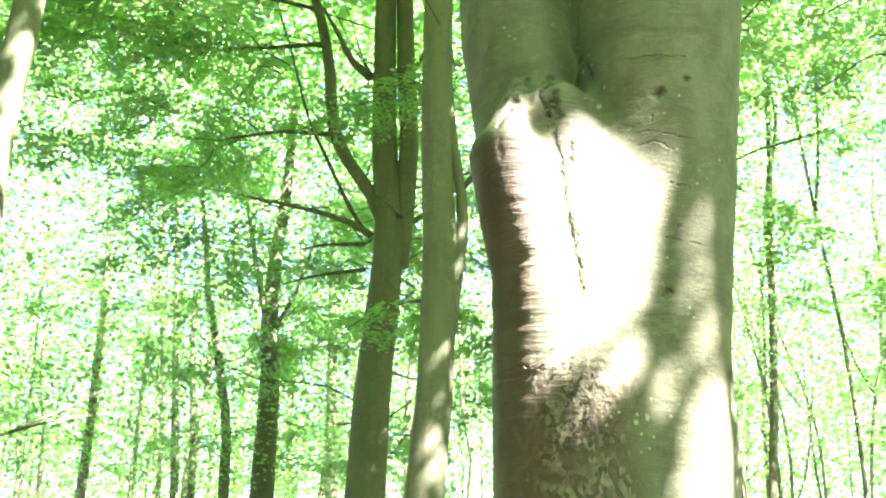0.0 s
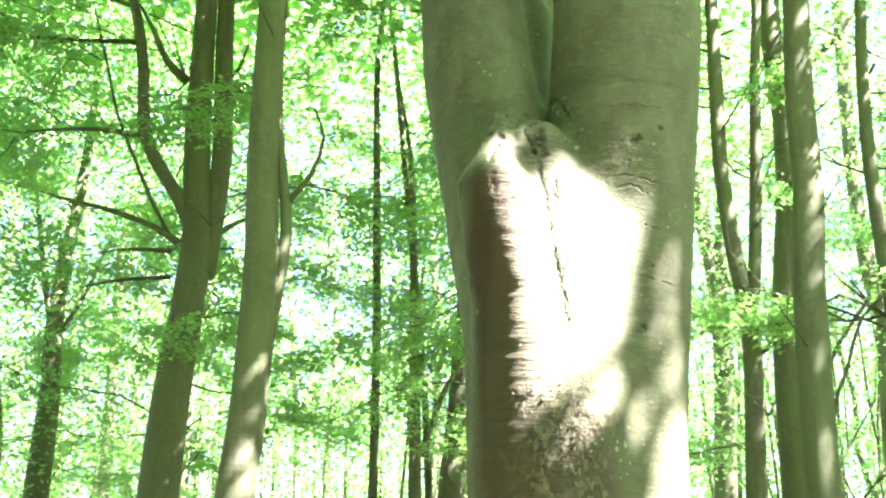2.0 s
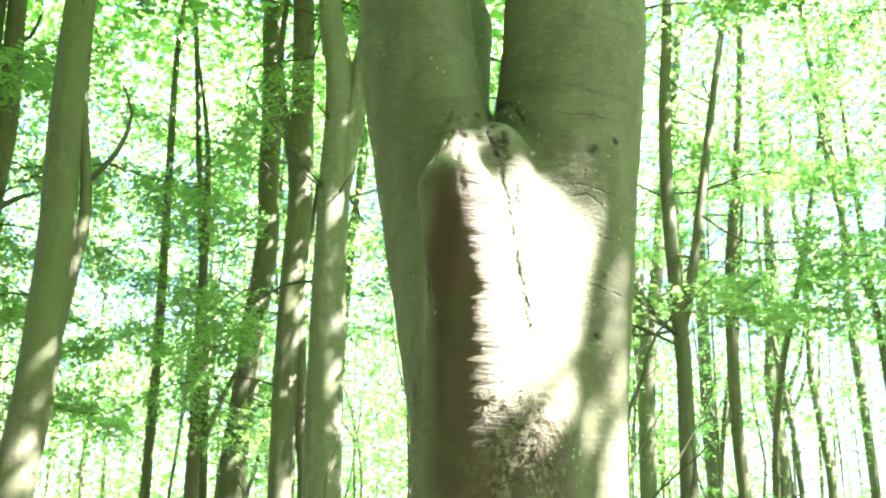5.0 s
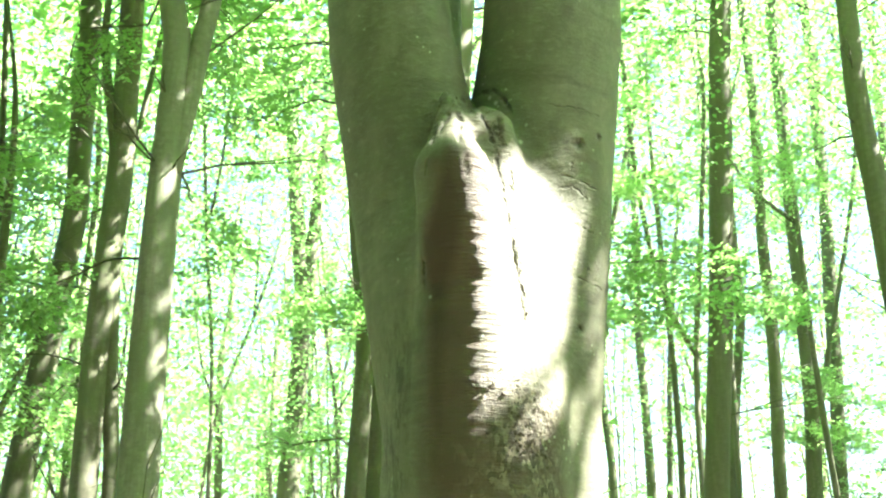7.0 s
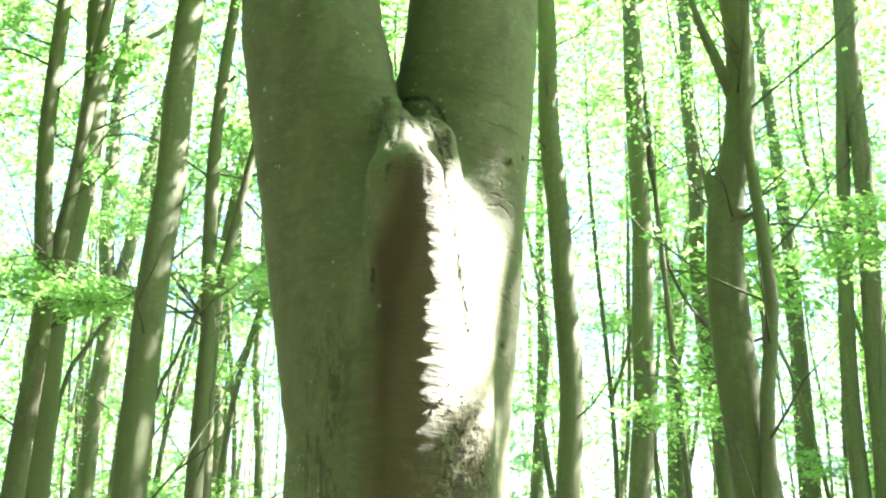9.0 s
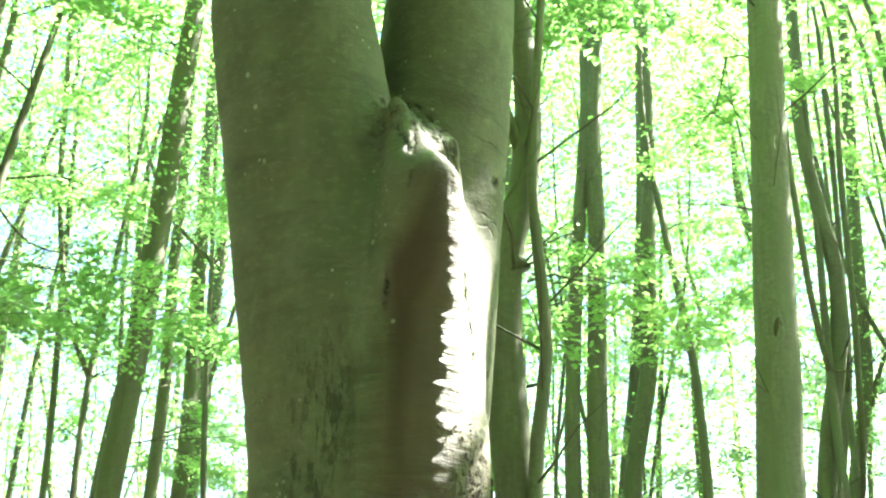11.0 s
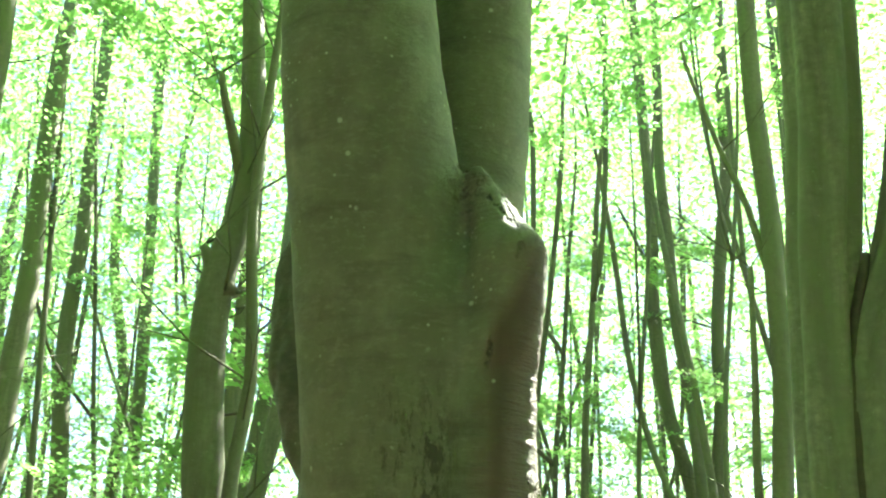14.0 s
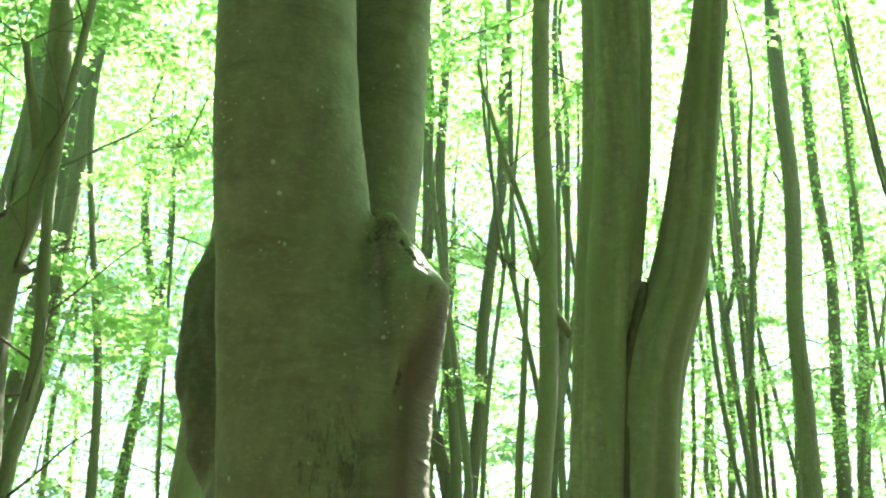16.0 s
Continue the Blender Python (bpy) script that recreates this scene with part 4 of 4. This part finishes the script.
beech(([(25.99, 29.40, 5.67), (25.97, 29.42, 8.37), (25.84, 29.53, 9.88), (26.06, 29.34, 12.75), (26.13, 29.28, 15.75), (26.24, 29.18, 21.14)], 0.249, 0.186),
      ([(26.02, 29.38, 8.58), (26.40, 29.05, 9.87), (26.76, 28.74, 11.17)], 0.106, 0.076), boughs=4)
beech(([(31.02, 30.19, 6.05), (30.91, 30.29, 10.13), (30.83, 30.37, 13.48), (30.88, 30.32, 17.49), (30.76, 30.45, 21.47)], 0.202, 0.150), boughs=4)
beech(([(30.08, 28.29, 5.85), (30.25, 28.12, 10.85), (30.54, 27.82, 15.49)], 0.118, 0.092), boughs=4)
beech(([(13.29, 10.98, 3.50), (13.39, 10.87, 5.24), (13.49, 10.75, 7.29), (13.58, 10.65, 9.47), (13.66, 10.55, 11.79), (13.71, 10.49, 13.01)], 0.221, 0.210), boughs=5, low=6.0)
beech(([(21.08, 17.42, 4.47), (21.24, 17.23, 7.08), (21.42, 17.02, 9.20), (21.38, 17.06, 11.44)], 0.159, 0.108), boughs=4)
beech(([(21.56, 15.26, 4.34), (21.62, 15.17, 6.53), (21.62, 15.17, 8.84), (21.58, 15.22, 11.60), (21.56, 15.25, 14.52), (21.55, 15.27, 16.93), (21.56, 15.26, 17.99)], 0.205, 0.174), boughs=4)
beech(([(28.40, 19.47, 5.09), (28.48, 19.35, 8.22), (28.54, 19.27, 11.53), (28.60, 19.19, 13.84), (28.61, 19.17, 16.87), (28.63, 19.15, 20.07), (28.58, 19.22, 22.31)], 0.233, 0.200), boughs=4)
beech(([(12.26, 6.58, 3.14), (12.30, 6.51, 4.60), (12.27, 6.56, 5.97), (12.22, 6.64, 7.51), (12.16, 6.74, 8.85), (12.15, 6.75, 10.66), (12.14, 6.77, 11.19)], 0.185, 0.159), boughs=3, low=8.0)
beech(([(8.86, 14.73, 3.29), (8.84, 14.74, 5.02), (8.90, 14.70, 7.08), (9.07, 14.59, 8.95), (9.08, 14.58, 10.68), (8.98, 14.65, 12.23), (8.99, 14.65, 12.85)], 0.316, 0.199),
      ([(9.10, 14.57, 4.84), (9.36, 14.39, 5.67), (9.81, 14.09, 6.53), (10.85, 13.39, 7.93)], 0.069, 0.042),
      ([(9.16, 14.53, 10.22), (9.44, 14.34, 11.33), (9.95, 14.00, 11.90), (10.55, 13.60, 12.88)], 0.075, 0.051))
beech(([(17.00, 24.54, 4.41), (17.06, 24.50, 7.62), (17.14, 24.45, 9.66), (16.92, 24.60, 11.03), (16.80, 24.69, 14.29), (16.86, 24.65, 18.17), (16.89, 24.62, 20.21)], 0.254, 0.183),
      ([(17.14, 24.45, 9.66), (17.39, 24.26, 11.08), (17.66, 24.07, 13.83), (17.96, 23.86, 16.35), (18.26, 23.64, 19.40), (18.44, 23.52, 20.46)], 0.201, 0.167), boughs=4)
beech(([(26.64, 34.17, 5.64), (26.53, 34.26, 9.75), (26.55, 34.25, 13.35), (26.58, 34.22, 16.63), (26.63, 34.18, 19.77)], 0.317, 0.224), boughs=4)
beech(([(31.38, 35.41, 6.07), (31.25, 35.52, 10.05), (31.34, 35.44, 13.18)], 0.223, 0.156),
      ([(31.31, 35.47, 9.54), (31.98, 34.87, 11.11)], 0.101, 0.077), boughs=4)
beech(([(18.10, 8.35, 3.68), (18.17, 8.20, 5.63), (18.18, 8.19, 7.34), (18.21, 8.13, 9.14), (18.19, 8.17, 11.03), (18.19, 8.17, 13.70), (18.19, 8.16, 14.39)], 0.227, 0.199), boughs=3, low=8.0)
beech(([(33.67, 20.39, 5.49), (33.79, 20.20, 9.21), (33.83, 20.13, 12.48), (33.80, 20.18, 14.75), (33.85, 20.10, 19.51)], 0.226, 0.159), boughs=4)
beech(([(36.95, 16.46, 5.54), (36.99, 16.37, 9.24), (37.05, 16.23, 12.48), (36.99, 16.37, 15.90), (36.97, 16.42, 19.49)], 0.204, 0.136),
      ([(37.07, 16.19, 5.54), (37.10, 16.13, 11.38), (37.38, 15.52, 15.82)], 0.143, 0.109), boughs=4)
beech(([(8.10, 2.13, 2.56), (8.06, 2.22, 3.51), (8.04, 2.28, 4.34), (8.04, 2.28, 5.10), (8.07, 2.21, 5.63), (8.11, 2.09, 6.11), (8.14, 2.03, 6.93), (8.13, 2.06, 7.73)], 0.213, 0.138),
      ([(8.11, 2.09, 6.50), (7.93, 2.19, 6.95), (7.78, 2.28, 7.31), (7.66, 2.32, 7.59)], 0.070, 0.054),
      ([(8.08, 2.18, 5.21), (8.03, 2.29, 5.51), (7.99, 2.41, 5.76)], 0.180, 0.063), boughs=4, low=8.0, label="beech with a knobbed broken stub")
beech(([(7.91, 1.96, 2.54), (7.92, 1.92, 3.46), (7.96, 1.82, 4.32), (7.94, 1.87, 5.22), (7.92, 1.92, 6.00), (7.93, 1.89, 6.93)], 0.076, 0.052))
beech(([(18.96, 14.17, 4.79), (18.99, 14.12, 6.29), (19.00, 14.11, 8.38), (18.97, 14.16, 10.03), (18.99, 14.12, 12.66), (18.95, 14.17, 15.78)], 0.149, 0.115))
beech(([(21.15, 4.47, 4.79), (21.16, 4.44, 6.99), (21.19, 4.32, 10.13), (21.18, 4.34, 13.13), (21.22, 4.15, 16.21)], 0.228, 0.196),
      ([(21.04, 5.00, 4.79), (21.05, 4.91, 7.63), (21.10, 4.69, 10.97), (21.16, 4.46, 13.88)], 0.180, 0.136), boughs=4, low=8.0)
beech(([(27.15, 5.16, 5.59), (27.22, 4.79, 8.32), (27.26, 4.57, 10.73), (27.29, 4.37, 13.27), (27.32, 4.22, 16.88), (27.35, 4.07, 20.79)], 0.209, 0.193), boughs=4)
add_scar(beech(([(13.92, 0.21, 3.73), (13.93, 0.13, 5.17), (13.93, 0.04, 6.88), (13.94, -0.06, 8.71), (13.94, -0.17, 10.68), (13.94, -0.20, 11.73)], 0.323, 0.268), boughs=3, low=10.0, bark=PALE_BARK, label="straight stout pale beech with an old scar"), (13.94, 0.06, 5.95), radians(182), 0.3, 0.07, 0.26)
beech(([(26.75, -0.11, 5.39), (26.75, -0.53, 7.92), (26.76, -0.64, 10.01), (26.75, -0.50, 11.74), (26.75, -0.30, 13.73), (26.75, -0.17, 15.98), (26.75, -0.22, 18.70)], 0.196, 0.147), boughs=4)
beech(([(31.76, -0.44, 6.03), (31.76, -1.03, 8.98), (31.76, -1.16, 11.59), (31.75, -1.28, 14.35), (31.75, -1.55, 19.27), (31.75, -1.74, 22.45)], 0.212, 0.171),
      ([(31.76, -1.08, 8.30), (31.75, -1.67, 9.80), (31.74, -2.55, 10.60)], 0.100, 0.059), boughs=4)
beech(([(34.54, 2.13, 7.40), (34.56, 1.81, 10.78), (34.57, 1.63, 12.96), (34.55, 1.95, 14.41), (34.53, 2.34, 16.34), (34.52, 2.40, 18.56)], 0.203, 0.123),
      ([(34.57, 1.65, 12.76), (34.59, 1.39, 15.23), (34.58, 1.51, 18.06)], 0.136, 0.102), boughs=4)
beech(([(40.71, -2.94, 7.12), (40.69, -3.25, 10.80), (40.67, -3.63, 14.24), (40.63, -4.23, 19.75)], 0.182, 0.133), boughs=4)
beech(([(21.63, -0.15, 5.35), (21.63, -0.58, 7.51), (21.63, -0.70, 9.30), (21.63, -0.48, 10.79), (21.63, -0.28, 12.94), (21.63, -0.41, 15.19)], 0.201, 0.109), boughs=4, low=8.0)
beech(([(22.05, 8.29, 5.55), (21.98, 8.48, 7.86), (21.96, 8.54, 9.49), (21.98, 8.48, 11.36), (21.95, 8.56, 13.62), (21.97, 8.52, 16.04), (21.94, 8.62, 18.60)], 0.202, 0.150))
beech(([(29.26, 8.66, 6.69), (29.24, 8.73, 10.55), (29.20, 8.89, 14.18), (29.14, 9.07, 18.10), (29.13, 9.13, 21.27)], 0.195, 0.170), boughs=4)
beech(([(35.85, 11.08, 7.74), (35.85, 11.07, 10.94), (35.77, 11.35, 13.02), (35.62, 11.86, 15.60), (35.56, 12.06, 19.03)], 0.236, 0.152), boughs=4)
beech(([(24.38, -6.20, 5.85), (24.45, -5.87, 7.27), (24.49, -5.66, 8.43), (24.52, -5.53, 10.72), (24.50, -5.61, 13.14), (24.52, -5.54, 16.61), (24.53, -5.46, 19.40)], 0.183, 0.149),
      ([(24.52, -5.53, 11.67), (24.62, -5.08, 12.81), (24.69, -4.74, 13.65)], 0.068, 0.046))
beech(([(23.35, -6.16, 5.70), (23.38, -6.06, 7.90), (23.42, -5.87, 9.64), (23.44, -5.78, 11.93), (23.46, -5.69, 14.36), (23.44, -5.79, 16.94), (23.43, -5.81, 19.69)], 0.149, 0.129))
beech(([(23.75, -6.62, 5.78), (23.69, -6.86, 8.02), (23.68, -6.89, 9.48), (23.60, -7.16, 12.10), (23.53, -7.43, 14.22), (23.50, -7.50, 17.17)], 0.179, 0.142))
beech(([(11.88, -4.48, 3.97), (11.83, -4.61, 5.38), (11.82, -4.64, 6.55), (11.82, -4.65, 7.96), (11.84, -4.60, 9.37), (11.83, -4.61, 10.87), (11.82, -4.65, 11.92)], 0.147, 0.137),
      ([(11.72, -4.94, 6.20), (11.84, -4.59, 6.89), (11.91, -4.39, 7.97), (12.01, -4.10, 8.92), (12.14, -3.72, 10.43), (12.15, -3.68, 10.84)], 0.065, 0.045),
      ([(11.98, -4.19, 3.97), (11.95, -4.27, 5.39), (11.92, -4.35, 7.08)], 0.085, 0.066), boughs=3, low=9.0)
beech(([(5.54, -2.90, 2.99), (5.53, -2.95, 3.80), (5.50, -3.00, 4.77), (5.46, -3.12, 5.81), (5.43, -3.18, 6.93), (5.43, -3.19, 7.54)], 0.249, 0.294),
      ([(5.43, -3.18, 2.98), (5.39, -3.28, 3.79), (5.34, -3.39, 4.25), (5.28, -3.54, 4.73), (5.23, -3.67, 5.33), (5.19, -3.77, 6.01), (5.14, -3.89, 6.84), (5.10, -3.97, 7.42)], 0.260, 0.144),
      ([(5.40, -2.92, 1.86), (5.38, -2.96, 2.47), (5.36, -3.00, 2.98), (5.34, -3.06, 3.70), (5.31, -3.14, 4.26), (5.27, -3.24, 4.70)], 0.194, 0.052, FLAKE), boughs=2, low=8.0, flute=0.04, ribs=0.3, bark=PALE_BARK, cap=1.2, shoots=0, label="stout fluted beech of two joined stems")
beech(([(34.32, -19.21, 7.78), (34.21, -19.41, 10.62), (34.23, -19.38, 13.62), (34.20, -19.45, 16.54), (34.09, -19.66, 20.58)], 0.151, 0.112), boughs=4)
beech(([(28.74, -16.93, 6.88), (28.62, -17.15, 10.01), (28.59, -17.20, 12.99), (28.58, -17.21, 15.74), (28.43, -17.49, 19.47)], 0.172, 0.097),
      ([(28.58, -17.21, 13.18), (28.33, -17.66, 14.68), (28.14, -18.02, 16.85)], 0.110, 0.075), boughs=4)
beech(([(17.62, -12.20, 5.09), (17.60, -12.23, 7.15), (17.60, -12.23, 8.98), (17.49, -12.41, 11.82), (17.50, -12.39, 13.64), (17.50, -12.39, 15.87), (17.49, -12.41, 16.63)], 0.202, 0.173))
beech(([(25.60, -18.12, 6.42), (25.50, -18.27, 10.21), (25.40, -18.41, 13.21), (25.48, -18.30, 16.65), (25.44, -18.36, 20.74)], 0.209, 0.149), boughs=4)
beech(([(28.63, -20.79, 6.96), (28.31, -21.26, 12.10), (28.15, -21.48, 17.16), (28.03, -21.65, 21.56)], 0.214, 0.163), boughs=4)
beech(([(23.85, 4.28, 5.40), (23.91, 3.79, 8.07), (23.93, 3.69, 10.64), (23.94, 3.56, 13.25), (23.95, 3.51, 16.20), (23.94, 3.54, 17.93)], 0.218, 0.183))


# ---- slender young beeches between the placed ones ----
def young_beeches():
    rng = np.random.RandomState(77)
    for k in range(72):
        a, d = radians(rng.uniform(-44, 84)), rng.uniform(18, 36)
        x, y = d * math.cos(a), d * math.sin(a)
        lean = rng.normal(0, 0.055, 2)
        bow = rng.normal(0, 0.5, 2)
        pts = [(x + lean[0] * z + bow[0] * math.sin(z * 0.33), y + lean[1] * z + bow[1] * math.sin(z * 0.33), z) for z in (1.5, 4.0, 7.0, 10.0, 13.0)]
        r = rng.uniform(0.045, 0.11)
        stems = [(pts, r, r * 0.65)]
        for i in rng.choice((1, 2, 3), rng.randint(0, 3), replace=False):
            p = np.array(pts[i])
            away = rng.normal(0, 0.5, 2)
            stems.append(([tuple(p), tuple(p + (away[0], away[1], 1.4)), tuple(p + (away[0] * 1.7, away[1] * 1.7, 4.0)), tuple(p + (away[0] * 2, away[1] * 2, 7.0))], r * 0.7, max(0.071, r * 0.45) if r > 0.08 else r * 0.4))
        beech(*stems, boughs=1, low=7.0, high=16.0, label="slender young beech with thin grey-green stem", reach=0.8, shoots=6)


young_beeches()


# ---- far woods ----
def far_woods():
    rng = np.random.RandomState(21)
    trunks = []
    for k in range(330):
        a = radians(rng.uniform(-55, 118))
        d = rng.uniform(36, 75)
        x, y = d * math.cos(a), d * math.sin(a)
        h = rng.uniform(14, 24)
        lean = rng.normal(0, 0.5, 2)
        line = np.array([(x + lean[0] * t * t * 2 + rng.normal(0, 0.12), y + lean[1] * t * t * 2 + rng.normal(0, 0.12), h * t - 0.1) for t in np.linspace(0, 1, 8)])
        r = rng.uniform(0.05, 0.2)
        one = tube(line, np.linspace(r, r * 0.4, 8), 7, rng)
        if d < 54:
            mesh_object("trunk", *one, BARK, tagged(new("beech_tree"), "thin grey-green beech deep in the far wood", "tree", "far beech wood"))
        else:
            trunks.append(one)
    tagged(mesh_object("far_trunks", *joined(trunks), BARK), "thin grey-green trunks of the far beech wood", "trees", kind="stuff")
    def clumps(n, sector, near, far, low, high, per, size, spread=(1.0, 1.0, 0.28), tilt=0.35):
        """Leaves gathered in n flat clumps between two distances and two heights."""
        a = np.radians(rng.uniform(sector[0], sector[1], n))
        d = np.sqrt(rng.uniform(near**2, far**2, n))
        c = np.stack([d * np.cos(a), d * np.sin(a), rng.uniform(low, high, n)], 1)
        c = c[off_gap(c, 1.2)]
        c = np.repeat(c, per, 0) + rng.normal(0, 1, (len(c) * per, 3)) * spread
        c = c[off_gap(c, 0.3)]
        return leaf_faces(c, rng.normal(0, 1, c.shape) * (1, 1, tilt), rng.uniform(size[0], size[1], len(c)), rng)

    def foliage(name, label, *sheets):
        verts, faces, o = [], [], 0
        for v, f in sheets:
            verts.append(v)
            faces.append(f + o)
            o += len(v)
        tagged(mesh_object(name, np.concatenate(verts), np.concatenate(faces), LEAF, smooth=False), label, "foliage", kind="stuff")

    foliage("far_foliage", "bright fresh green leaves of the far wood",
            clumps(7600, (-62, 124), 38, 64, 1.5, 30, 36, (0.2, 0.34), (1.2, 1.2, 0.35)), clumps(2600, (50, 124), 40, 66, 1.0, 14, 36, (0.2, 0.34), (1.2, 1.2, 0.35)),
            clumps(1800, (-62, 30), 30, 42, 3, 24, 36, (0.11, 0.19)), clumps(2000, (-45, 16), 32, 54, 9, 33, 36, (0.15, 0.25)))
    foliage("middle_foliage", "light green leaf sprays in the middle distance",
            clumps(1700, (-58, 60), 26, 36, 6, 22, 36, (0.1, 0.17)), clumps(420, (22, 50), 15, 24, 9, 16, 36, (0.08, 0.13)), clumps(1900, (60, 100), 19, 34, 5, 20, 36, (0.09, 0.16)), clumps(2700, (96, 130), 18, 36, 4, 20, 36, (0.09, 0.16)))
    # leaves added behind and overhead, mostly out of view, to shade the wood
    foliage("canopy_foliage", "green leaf canopy added overhead and behind, mostly out of view, for shade",
            clumps(2700, (0, 360), 0, 18, 13, 18, 20, (0.21, 0.36)), clumps(1700, (-60, 60), 18, 36, 15, 22, 24, (0.15, 0.24)), clumps(900, (60, 150), 2, 17, 13, 17, 22, (0.22, 0.36)), clumps(1500, (60, 140), 8, 26, 13, 19, 22, (0.2, 0.34)), clumps(500, (52, 85), 6, 17, 13, 19, 22, (0.2, 0.34)), clumps(200, (35, 55), 5.5, 10, 13, 18, 22, (0.2, 0.34)), clumps(1800, (150, 260), 2, 16, 13, 18, 22, (0.22, 0.36)),
            clumps(2300, (-80, 42), 20, 50, 24, 34, 24, (0.25, 0.42)),
            clumps(2300, (142, 284), 8, 26, 0.8, 16, 20, (0.34, 0.54), tilt=1.0), clumps(900, (122, 144), 14, 28, 0.8, 18, 24, (0.12, 0.2), tilt=1.0))


far_woods()
